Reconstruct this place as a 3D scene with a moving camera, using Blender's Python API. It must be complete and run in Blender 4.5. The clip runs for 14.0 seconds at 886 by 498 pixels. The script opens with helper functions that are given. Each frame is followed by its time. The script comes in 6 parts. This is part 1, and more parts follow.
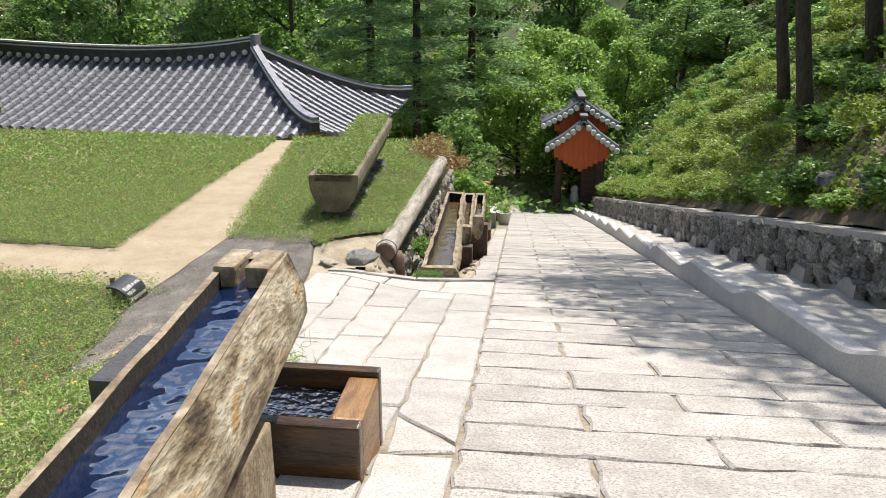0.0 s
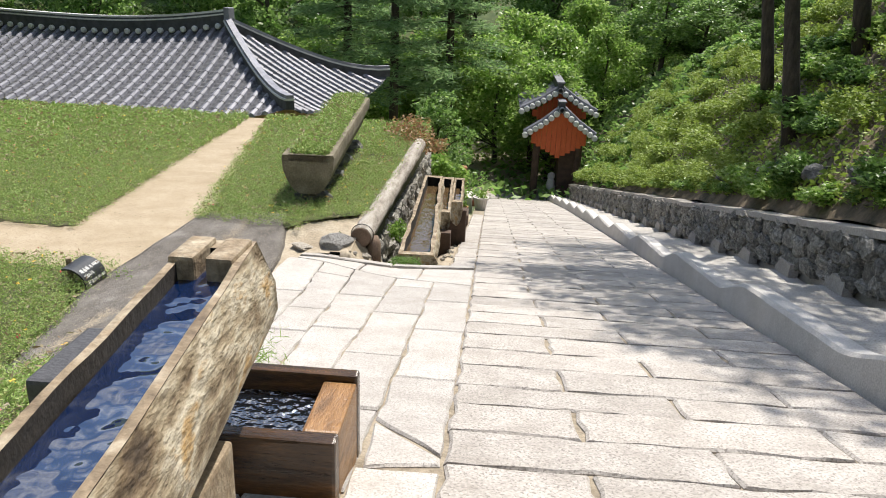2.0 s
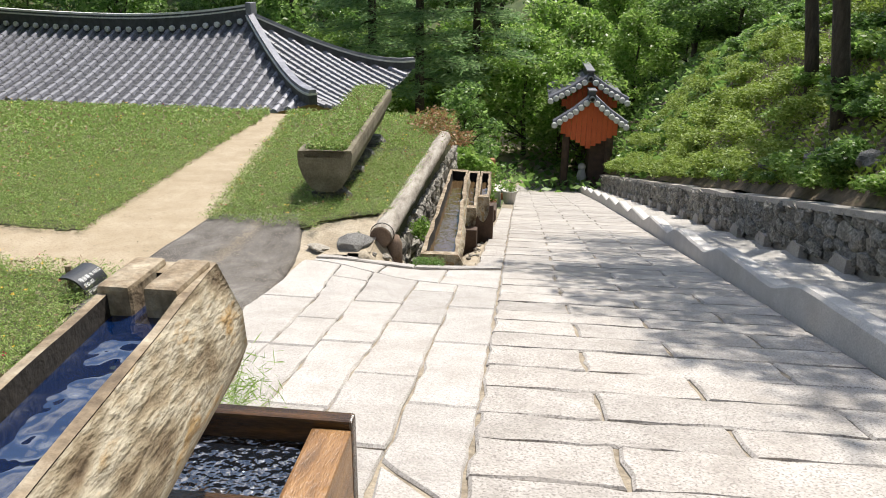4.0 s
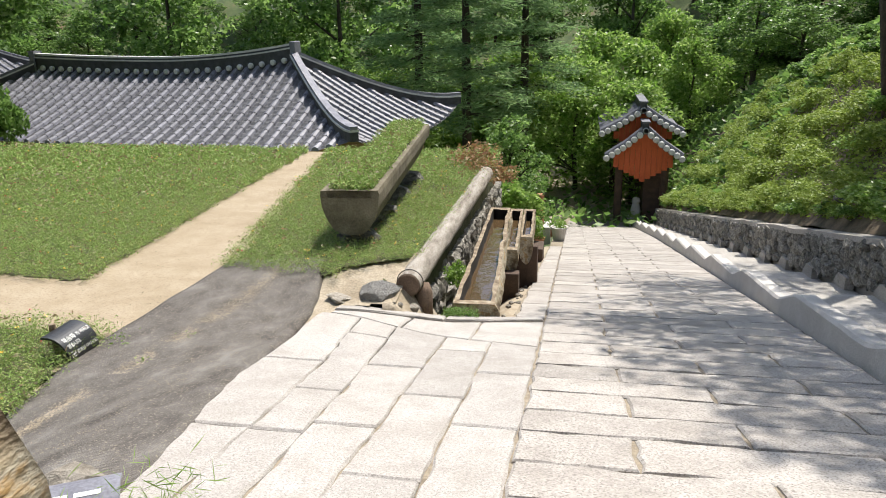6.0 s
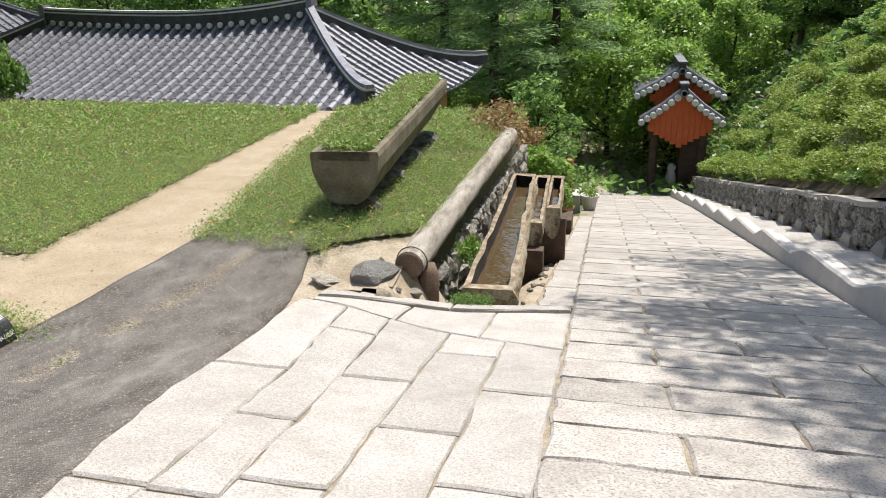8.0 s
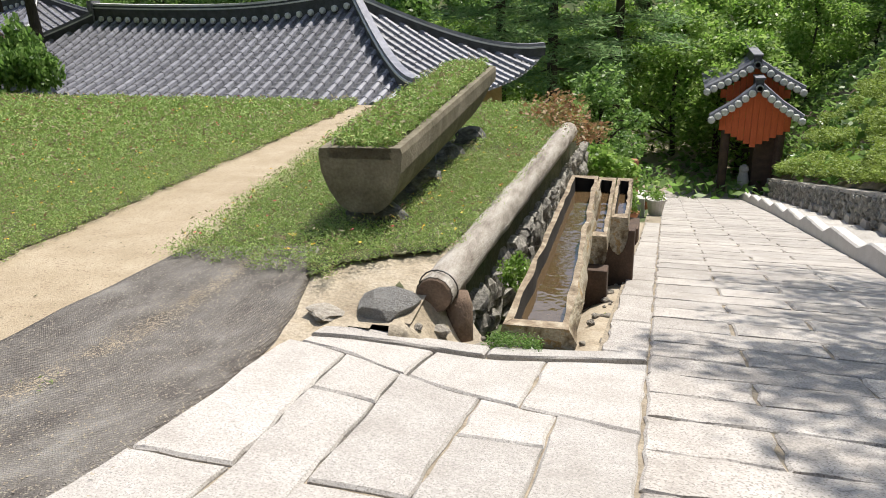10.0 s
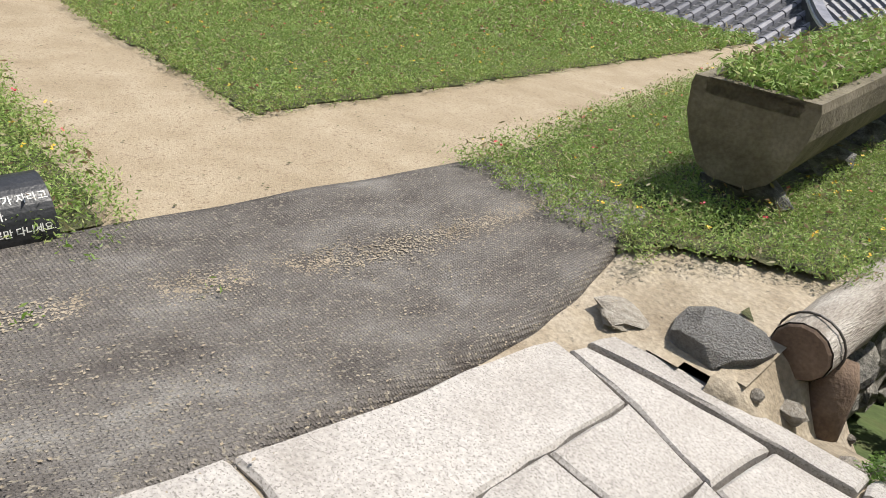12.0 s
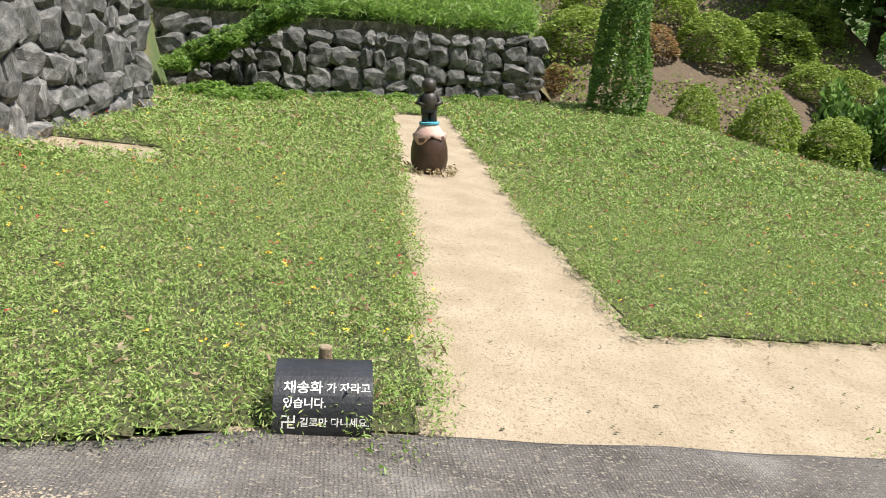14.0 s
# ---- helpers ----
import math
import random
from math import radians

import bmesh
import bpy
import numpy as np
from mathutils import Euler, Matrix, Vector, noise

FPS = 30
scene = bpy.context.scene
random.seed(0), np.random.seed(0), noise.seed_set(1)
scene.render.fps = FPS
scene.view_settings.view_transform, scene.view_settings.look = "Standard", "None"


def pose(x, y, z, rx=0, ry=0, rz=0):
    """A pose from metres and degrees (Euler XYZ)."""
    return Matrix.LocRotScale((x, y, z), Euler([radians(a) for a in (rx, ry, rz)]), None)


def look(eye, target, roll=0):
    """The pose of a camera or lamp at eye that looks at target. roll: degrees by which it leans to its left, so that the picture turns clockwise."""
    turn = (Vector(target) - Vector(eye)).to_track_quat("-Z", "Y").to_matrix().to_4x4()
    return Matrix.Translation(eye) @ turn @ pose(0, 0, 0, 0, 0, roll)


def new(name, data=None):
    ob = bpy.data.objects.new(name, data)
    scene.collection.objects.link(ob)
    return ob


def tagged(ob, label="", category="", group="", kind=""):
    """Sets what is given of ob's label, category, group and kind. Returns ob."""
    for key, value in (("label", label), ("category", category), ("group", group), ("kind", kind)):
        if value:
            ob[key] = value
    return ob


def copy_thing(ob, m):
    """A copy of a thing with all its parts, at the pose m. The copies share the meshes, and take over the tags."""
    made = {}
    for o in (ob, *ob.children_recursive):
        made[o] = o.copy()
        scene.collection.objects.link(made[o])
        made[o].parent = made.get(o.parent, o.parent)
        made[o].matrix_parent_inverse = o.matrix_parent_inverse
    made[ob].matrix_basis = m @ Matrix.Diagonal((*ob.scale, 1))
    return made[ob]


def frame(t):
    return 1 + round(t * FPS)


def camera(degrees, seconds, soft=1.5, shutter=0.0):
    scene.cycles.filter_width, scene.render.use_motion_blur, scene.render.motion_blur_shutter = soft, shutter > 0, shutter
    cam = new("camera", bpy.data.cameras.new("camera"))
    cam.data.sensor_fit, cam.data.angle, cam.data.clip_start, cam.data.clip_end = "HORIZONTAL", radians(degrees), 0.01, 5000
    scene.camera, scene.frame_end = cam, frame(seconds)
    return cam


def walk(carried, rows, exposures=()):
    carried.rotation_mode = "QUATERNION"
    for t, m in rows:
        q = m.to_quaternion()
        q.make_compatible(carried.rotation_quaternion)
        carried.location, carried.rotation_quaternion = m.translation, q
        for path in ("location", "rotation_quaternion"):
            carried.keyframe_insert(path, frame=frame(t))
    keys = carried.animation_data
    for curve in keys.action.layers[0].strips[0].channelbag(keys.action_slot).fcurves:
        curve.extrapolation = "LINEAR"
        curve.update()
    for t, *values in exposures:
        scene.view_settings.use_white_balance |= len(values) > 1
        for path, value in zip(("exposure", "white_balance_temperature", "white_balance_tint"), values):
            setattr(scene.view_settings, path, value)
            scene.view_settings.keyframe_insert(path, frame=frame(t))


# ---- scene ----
cam = camera(62.4, 14.0, soft=1.0)
PATH = [
    (0, (0.229, -9.025, 3.084), (0.036, -7.143, 2.436), 0.4),
    (0.5, (0.218, -8.908, 3.058), (0.055, -7.03, 2.389), 0.8),
    (1, (0.202, -8.839, 3.038), (0.062, -6.964, 2.356), 1.3),
    (1.5, (0.181, -8.787, 3.033), (0.055, -6.915, 2.342), 1.8),
    (2, (0.127, -8.683, 2.995), (0.01, -6.809, 2.307), 2.4),
    (2.5, (0.138, -8.508, 2.94), (-0.007, -6.636, 2.252), 1.8),
    (3, (0.172, -8.387, 2.941), (-0.008, -6.521, 2.242), 0.8),
    (3.2, (0.168, -8.345, 2.934), (-0.014, -6.48, 2.233), 0.6),
    (5.3, (0.149, -7.616, 2.772), (-0.125, -5.768, 2.057), 0.1),
    (5.5, (0.182, -7.522, 2.76), (-0.115, -5.669, 2.069), -0.4),
    (6, (0.259, -7.216, 2.703), (-0.088, -5.346, 2.085), -1.2),
    (6.5, (0.278, -6.875, 2.618), (-0.106, -5.01, 2.006), -1.2),
    (7, (0.248, -6.552, 2.521), (-0.161, -4.707, 1.866), -1.4),
    (7.2, (0.229, -6.426, 2.487), (-0.184, -4.59, 1.811), -1.2),
    (9.3, (0.157, -5.047, 2.154), (-0.28, -3.23, 1.441), -1.7),
    (9.5, (0.114, -4.886, 2.112), (-0.351, -3.071, 1.413), -2.0),
    (10, (0.017, -4.481, 1.998), (-0.548, -2.696, 1.296), -2.1),
    (10.5, (-0.124, -4.076, 1.907), (-0.782, -2.345, 1.15), -1.2),
    (11, (-0.304, -3.693, 1.77), (-1.094, -2.021, 1.009), 0.8),
    (11.5, (-0.546, -3.352, 1.684), (-1.536, -1.801, 0.898), 3.8),
    (12, (-0.745, -3.065, 1.568), (-1.977, -1.781, 0.655), 6.6),
    (12.5, (-0.921, -2.769, 1.473), (-2.468, -1.844, 0.607), 7.2),
    (13, (-1.118, -2.534, 1.456), (-2.901, -2.004, 0.721), 6.1),
    (13.5, (-1.16, -2.482, 1.518), (-3.035, -2.151, 0.907), 5.5),
    (14, (-1.158, -2.49, 1.541), (-3.061, -2.176, 1.011), 5.3),
]
walk(cam, [(t, look(eye, target, roll)) for t, eye, target, roll in PATH],
     [(0.0, 0.5), (7.2, 0.45), (11.0, 0.4), (11.5, 0.32), (12.0, 0.2), (12.5, 0.1), (13.0, 0.05), (13.5, 0.38), (14.0, 0.6)])

# ---- light ----
world = bpy.data.worlds.new("sky")
scene.world = world
world.use_nodes = True
wt = world.node_tree
sky = wt.nodes.new("ShaderNodeTexSky")
sky.sky_type = "NISHITA"
sky.sun_disc = False
sky.sun_elevation = radians(62)
sky.sun_rotation = radians(25)
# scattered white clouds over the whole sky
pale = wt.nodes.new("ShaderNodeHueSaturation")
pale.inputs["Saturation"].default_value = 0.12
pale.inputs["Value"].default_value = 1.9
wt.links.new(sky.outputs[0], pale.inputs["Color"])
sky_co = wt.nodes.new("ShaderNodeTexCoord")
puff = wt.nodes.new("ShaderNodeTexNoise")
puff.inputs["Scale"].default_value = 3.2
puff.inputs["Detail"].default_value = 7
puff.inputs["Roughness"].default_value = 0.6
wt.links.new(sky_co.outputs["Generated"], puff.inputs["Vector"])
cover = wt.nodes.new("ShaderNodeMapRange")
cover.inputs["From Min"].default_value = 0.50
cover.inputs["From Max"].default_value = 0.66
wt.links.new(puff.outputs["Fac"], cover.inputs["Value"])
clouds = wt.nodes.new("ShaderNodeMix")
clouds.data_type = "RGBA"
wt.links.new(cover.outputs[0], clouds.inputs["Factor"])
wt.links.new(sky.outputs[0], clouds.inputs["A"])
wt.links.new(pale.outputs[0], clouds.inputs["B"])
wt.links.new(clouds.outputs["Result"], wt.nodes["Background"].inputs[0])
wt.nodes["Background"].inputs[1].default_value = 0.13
sun = new("sun", bpy.data.lights.new("sun", "SUN"))
sun.data.energy = 5.0
sun.data.angle = radians(0.5)
sun.data.color = (1.0, 0.95, 0.87)
SUN_DIR = Vector((math.sin(radians(25)) * math.cos(radians(62)), math.cos(radians(25)) * math.cos(radians(62)), math.sin(radians(62))))
sun.matrix_world = look(SUN_DIR * 60, (0, 0, 0))


# ---- materials ----
def material(name, stops, scale=4.0, rough=0.8, bump=0.2, fine=60.0, metal=0.0, random_value=0.0, detail=6.0, speck=None, stretch=None, spec=0.5, translucent=0.0):
    """Noise-coloured surface: stops are colours from low to high noise, with a finer noise over them for grain and relief."""
    m = bpy.data.materials.new(name)
    m.use_nodes = True
    nt = m.node_tree
    n, l = nt.nodes, nt.links
    bsdf = n["Principled BSDF"]
    bsdf.inputs["Roughness"].default_value = rough
    bsdf.inputs["Metallic"].default_value = metal
    bsdf.inputs["Specular IOR Level"].default_value = spec
    co = n.new("ShaderNodeTexCoord")
    source = co.outputs["Object"]
    if stretch:
        mp = n.new("ShaderNodeMapping")
        mp.inputs["Scale"].default_value = stretch
        l.new(source, mp.inputs["Vector"])
        source = mp.outputs["Vector"]
    info = n.new("ShaderNodeObjectInfo")
    shift = n.new("ShaderNodeVectorMath")
    shift.operation = "MULTIPLY_ADD"
    comb = n.new("ShaderNodeCombineXYZ")
    for k in range(3):
        l.new(info.outputs["Random"], comb.inputs[k])
    l.new(comb.outputs[0], shift.inputs[0])
    shift.inputs[1].default_value = (37.0, 53.0, 71.0)
    l.new(source, shift.inputs[2])
    big = n.new("ShaderNodeTexNoise")
    big.inputs["Scale"].default_value = scale
    big.inputs["Detail"].default_value = detail
    big.inputs["Roughness"].default_value = 0.62
    l.new(shift.outputs[0], big.inputs["Vector"])
    ramp = n.new("ShaderNodeValToRGB")
    while len(ramp.color_ramp.elements) < len(stops):
        ramp.color_ramp.elements.new(0.5)
    for k, c in enumerate(stops):
        ramp.color_ramp.elements[k].position = 0.3 + 0.4 * k / max(1, len(stops) - 1)
        ramp.color_ramp.elements[k].color = (*c, 1)
    l.new(big.outputs["Fac"], ramp.inputs["Fac"])
    small = n.new("ShaderNodeTexNoise")
    small.inputs["Scale"].default_value = fine
    small.inputs["Detail"].default_value = 3
    l.new(shift.outputs[0], small.inputs["Vector"])
    grain = n.new("ShaderNodeMapRange")
    grain.inputs["From Min"].default_value = 0.3
    grain.inputs["From Max"].default_value = 0.7
    grain.inputs["To Min"].default_value = 0.8
    grain.inputs["To Max"].default_value = 1.18
    l.new(small.outputs["Fac"], grain.inputs["Value"])
    mul = n.new("ShaderNodeVectorMath")
    mul.operation = "SCALE"
    l.new(ramp.outputs["Color"], mul.inputs[0])
    l.new(grain.outputs[0], mul.inputs["Scale"])
    colour = mul.outputs[0]
    if speck:
        tone, size, amount, width = (*speck, 0.06)[:4]
        vor = n.new("ShaderNodeTexNoise")
        vor.inputs["Scale"].default_value = size
        vor.inputs["Detail"].default_value = 1
        l.new(shift.outputs[0], vor.inputs["Vector"])
        cut = n.new("ShaderNodeMapRange")
        cut.inputs["From Min"].default_value = 1 - amount
        cut.inputs["From Max"].default_value = 1 - amount + width
        l.new(vor.outputs["Fac"], cut.inputs["Value"])
        mix = n.new("ShaderNodeMix")
        mix.data_type = "RGBA"
        l.new(cut.outputs[0], mix.inputs["Factor"])
        l.new(colour, mix.inputs["A"])
        mix.inputs["B"].default_value = (*tone, 1)
        colour = mix.outputs["Result"]
    if random_value:
        var = n.new("ShaderNodeMapRange")
        var.inputs["To Min"].default_value = 1 - random_value
        var.inputs["To Max"].default_value = 1 + random_value
        l.new(info.outputs["Random"], var.inputs["Value"])
        mul2 = n.new("ShaderNodeVectorMath")
        mul2.operation = "SCALE"
        l.new(colour, mul2.inputs[0])
        l.new(var.outputs[0], mul2.inputs["Scale"])
        colour = mul2.outputs[0]
    l.new(colour, bsdf.inputs["Base Color"])
    if bump:
        add = n.new("ShaderNodeMath")
        add.operation = "MULTIPLY_ADD"
        l.new(small.outputs["Fac"], add.inputs[0])
        add.inputs[1].default_value = 0.4
        l.new(big.outputs["Fac"], add.inputs[2])
        bp = n.new("ShaderNodeBump")
        bp.inputs["Strength"].default_value = bump
        bp.inputs["Distance"].default_value = 0.03
        l.new(add.outputs[0], bp.inputs["Height"])
        l.new(bp.outputs[0], bsdf.inputs["Normal"])
    if translucent:
        tr = n.new("ShaderNodeBsdfTranslucent")
        l.new(colour, tr.inputs["Color"])
        mixs = n.new("ShaderNodeMixShader")
        mixs.inputs[0].default_value = translucent
        l.new(bsdf.outputs[0], mixs.inputs[1])
        l.new(tr.outputs[0], mixs.inputs[2])
        l.new(mixs.outputs[0], n["Material Output"].inputs["Surface"])
    return m


def weave(m, size, depth):
    """Adds a woven relief of crossing ribs to a material, and darkens the gaps between the threads."""
    n, l = m.node_tree.nodes, m.node_tree.links
    co = n.new("ShaderNodeTexCoord")
    waves = []
    for axis in ("X", "Y"):
        w = n.new("ShaderNodeTexWave")
        w.bands_direction = axis
        w.inputs["Scale"].default_value = size
        w.inputs["Distortion"].default_value = 3.5
        w.inputs["Detail"].default_value = 2
        w.inputs["Detail Scale"].default_value = 4.0
        l.new(co.outputs["Object"], w.inputs["Vector"])
        waves.append(w)
    mul = n.new("ShaderNodeMath")
    mul.operation = "MULTIPLY"
    l.new(waves[0].outputs["Fac"], mul.inputs[0])
    l.new(waves[1].outputs["Fac"], mul.inputs[1])
    bsdf = n["Principled BSDF"]
    old = bsdf.inputs["Normal"].links[0].from_node
    bp = n.new("ShaderNodeBump")
    bp.inputs["Strength"].default_value = 1.0
    bp.inputs["Distance"].default_value = depth
    l.new(mul.outputs[0], bp.inputs["Height"])
    l.new(old.outputs[0], bp.inputs["Normal"])
    l.new(bp.outputs[0], bsdf.inputs["Normal"])
    gap = n.new("ShaderNodeMapRange")
    gap.inputs["To Min"].default_value = 0.78
    gap.inputs["To Max"].default_value = 1.15
    l.new(mul.outputs[0], gap.inputs["Value"])
    tint = n.new("ShaderNodeVectorMath")
    tint.operation = "SCALE"
    l.new(bsdf.inputs["Base Color"].links[0].from_socket, tint.inputs[0])
    l.new(gap.outputs[0], tint.inputs["Scale"])
    l.new(tint.outputs[0], bsdf.inputs["Base Color"])


def leafy(name, stops, translucent=0.35, rough=0.55):
    """Leaves: the colour varies from leaf to leaf."""
    m = bpy.data.materials.new(name)
    m.use_nodes = True
    n, l = m.node_tree.nodes, m.node_tree.links
    bsdf = n["Principled BSDF"]
    bsdf.inputs["Roughness"].default_value = rough
    geo = n.new("ShaderNodeNewGeometry")
    ramp = n.new("ShaderNodeValToRGB")
    while len(ramp.color_ramp.elements) < len(stops):
        ramp.color_ramp.elements.new(0.5)
    for k, c in enumerate(stops):
        ramp.color_ramp.elements[k].position = k / max(1, len(stops) - 1)
        ramp.color_ramp.elements[k].color = (*c, 1)
    l.new(geo.outputs["Random Per Island"], ramp.inputs["Fac"])
    l.new(ramp.outputs["Color"], bsdf.inputs["Base Color"])
    tr = n.new("ShaderNodeBsdfTranslucent")
    l.new(ramp.outputs["Color"], tr.inputs["Color"])
    mixs = n.new("ShaderNodeMixShader")
    mixs.inputs[0].default_value = translucent
    l.new(bsdf.outputs[0], mixs.inputs[1])
    l.new(tr.outputs[0], mixs.inputs[2])
    l.new(mixs.outputs[0], n["Material Output"].inputs["Surface"])
    return m


GRANITE = material("granite_slab", [(0.335, 0.305, 0.275), (0.40, 0.37, 0.342), (0.455, 0.428, 0.40)], 3.5, 0.8, 0.35, 70, random_value=0.09, speck=((0.24, 0.22, 0.20), 130, 0.42))
GRANITE_RAMP = material("granite_ramp", [(0.30, 0.27, 0.24), (0.375, 0.343, 0.312), (0.45, 0.418, 0.385)], 3.5, 0.8, 0.45, 60, random_value=0.12, speck=((0.22, 0.195, 0.175), 80, 0.43))
KERB_STONE = material("kerb_granite", [(0.46, 0.43, 0.40), (0.56, 0.53, 0.50)], 3, 0.8, 0.2, 80)
STAIR_STONE = material("stair_granite", [(0.30, 0.28, 0.255), (0.40, 0.375, 0.345), (0.47, 0.44, 0.41)], 2.5, 0.85, 0.3, 60, random_value=0.08, speck=((0.25, 0.23, 0.2), 70, 0.42))
JOINT = material("joint_dirt", [(0.15, 0.12, 0.085), (0.27, 0.225, 0.165), (0.33, 0.28, 0.21)], 7, 0.95, 0.8, 50)
SAND = material("sand_path", [(0.30, 0.236, 0.155), (0.36, 0.29, 0.20), (0.41, 0.338, 0.242)], 2.6, 0.95, 0.6, 110, speck=((0.25, 0.185, 0.125), 55, 0.40))
SOIL = material("garden_soil", [(0.04, 0.045, 0.018), (0.07, 0.075, 0.03), (0.12, 0.10, 0.055)], 5, 0.95, 0.8, 40)
MAT_FABRIC = material("woven_mat", [(0.10, 0.086, 0.078), (0.165, 0.146, 0.132), (0.215, 0.195, 0.178), (0.31, 0.29, 0.265)], 3.2, 0.95, 0.8, 130, detail=12.0, stretch=(1.5, 0.8, 1), speck=((0.34, 0.30, 0.24), 60, 0.41, 0.08))
weave(MAT_FABRIC, 20.0, 0.006)
ROCK = material("grey_rock", [(0.045, 0.045, 0.046), (0.13, 0.127, 0.123), (0.28, 0.27, 0.255)], 4, 0.9, 0.9, 30, random_value=0.25)
GRAVEL_LUMP = material("gravel_concrete", [(0.24, 0.225, 0.20), (0.38, 0.36, 0.335), (0.50, 0.48, 0.455)], 26, 0.95, 1.5, 60, speck=((0.45, 0.44, 0.43), 40, 0.42, 0.04))
PALE_ROCK = material("pale_rock", [(0.20, 0.175, 0.14), (0.32, 0.285, 0.24), (0.42, 0.385, 0.33)], 5, 0.9, 0.9, 35, random_value=0.2)
ROCK_WALL = material("dark_rock", [(0.08, 0.078, 0.068), (0.22, 0.205, 0.18), (0.40, 0.375, 0.33)], 6, 0.9, 0.9, 40, random_value=0.3)
CONCRETE = material("wall_cap_cement", [(0.30, 0.27, 0.24), (0.42, 0.385, 0.345)], 3, 0.9, 0.4, 50)
TROUGH_STONE = material("weathered_stone_trough", [(0.10, 0.085, 0.055), (0.17, 0.145, 0.10), (0.24, 0.21, 0.155)], 3, 0.9, 0.5, 45)
LOG_GREY = material("weathered_log", [(0.15, 0.12, 0.095), (0.36, 0.32, 0.275), (0.50, 0.46, 0.41)], 2.5, 0.9, 1.0, 40, stretch=(3.5, 0.7, 3.5))
LOG_END = material("log_cut_end", [(0.10, 0.065, 0.045), (0.19, 0.13, 0.09)], 9, 0.9, 0.5, 60)
TROUGH_WOOD = material("peeled_trough_wood", [(0.05, 0.032, 0.018), (0.15, 0.105, 0.06), (0.29, 0.235, 0.155), (0.44, 0.39, 0.30), (0.33, 0.205, 0.075), (0.40, 0.35, 0.26)], 7.0, 0.75, 1.2, 40, stretch=(1.1, 0.4, 1.1))
# Wet wood twice: the front's shade and the end blocks' sun are coloured in.
WET_WOOD_SHADED = material("shaded_wet_wood", [(0.018, 0.010, 0.006), (0.05, 0.026, 0.011), (0.13, 0.06, 0.018)], 3, 0.22, 0.3, 40, stretch=(0.8, 4, 4))
WET_WOOD_SUNLIT = material("sunlit_orange_wet_wood", [(0.10, 0.05, 0.018), (0.24, 0.12, 0.04), (0.36, 0.20, 0.08)], 5, 0.35, 0.4, 50, stretch=(4, 1, 4))
RIM_WOOD = material("rim_wood", [(0.09, 0.06, 0.035), (0.24, 0.18, 0.115), (0.40, 0.34, 0.25)], 9, 0.8, 0.4, 50)
GIWA = material("roof_tile", [(0.12, 0.12, 0.145), (0.18, 0.18, 0.21), (0.25, 0.25, 0.285)], 3, 0.55, 0.2, 60, random_value=0.2)
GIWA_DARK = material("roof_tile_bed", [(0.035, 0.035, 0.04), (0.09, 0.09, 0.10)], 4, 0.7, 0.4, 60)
# The dark of the valleys between the tile runs is put into this grey.
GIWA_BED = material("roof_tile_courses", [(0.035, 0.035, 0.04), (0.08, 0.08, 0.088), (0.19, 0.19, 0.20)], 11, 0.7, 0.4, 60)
EARTH = material("pale_earth", [(0.24, 0.19, 0.13), (0.36, 0.30, 0.22), (0.42, 0.36, 0.28)], 3, 0.95, 0.8, 40)
LIME = material("lime_mortar", [(0.55, 0.54, 0.52), (0.72, 0.71, 0.69)], 8, 0.9, 0.3, 60)
PLASTER = material("ochre_plaster", [(0.42, 0.26, 0.13), (0.52, 0.34, 0.19)], 3, 0.9, 0.2, 60)
RED_PAINT = material("red_board", [(0.55, 0.10, 0.03), (0.68, 0.15, 0.05)], 4, 0.75, 0.2, 50, stretch=(5, 5, 0.6))
DARK_WOOD = material("dark_timber", [(0.05, 0.03, 0.02), (0.10, 0.06, 0.04)], 4, 0.8, 0.4, 50)
BARK = material("bark", [(0.035, 0.027, 0.02), (0.09, 0.072, 0.055)], 6, 0.95, 0.9, 40, stretch=(4, 4, 0.8))
FOREST_FLOOR = material("forest_floor", [(0.03, 0.055, 0.015), (0.07, 0.10, 0.03), (0.14, 0.11, 0.055)], 0.8, 0.95, 0.8, 15)
HILL_SOIL = material("hillside_soil", [(0.035, 0.03, 0.016), (0.085, 0.065, 0.04), (0.15, 0.11, 0.07), (0.06, 0.075, 0.025)], 3.0, 0.95, 0.9, 22, detail=9.0)
TERRACOTTA = material("terracotta", [(0.33, 0.14, 0.075), (0.44, 0.21, 0.12)], 6, 0.85, 0.3, 60)
BLACK_TILE = material("sign_tile", [(0.018, 0.019, 0.022), (0.04, 0.041, 0.046)], 4, 0.38, 0.15, 80)
WHITE_PAINT = material("white_letter_paint", [(0.7, 0.7, 0.68), (0.82, 0.82, 0.80)], 9, 0.7, 0.1, 60)
BRONZE = material("dark_bronze", [(0.022, 0.018, 0.015), (0.055, 0.045, 0.037)], 6, 0.5, 0.2, 60)
JAR_GLAZE = material("brown_jar_glaze", [(0.035, 0.02, 0.014), (0.075, 0.042, 0.028)], 4, 0.38, 0.15, 50)
CLOTH = material("pale_pink_cloth", [(0.55, 0.33, 0.27), (0.68, 0.52, 0.47)], 6, 0.9, 0.3, 60)
CLOTH_BLUE = material("blue_ribbon", [(0.06, 0.30, 0.42), (0.10, 0.40, 0.52)], 6, 0.8, 0.2, 60)

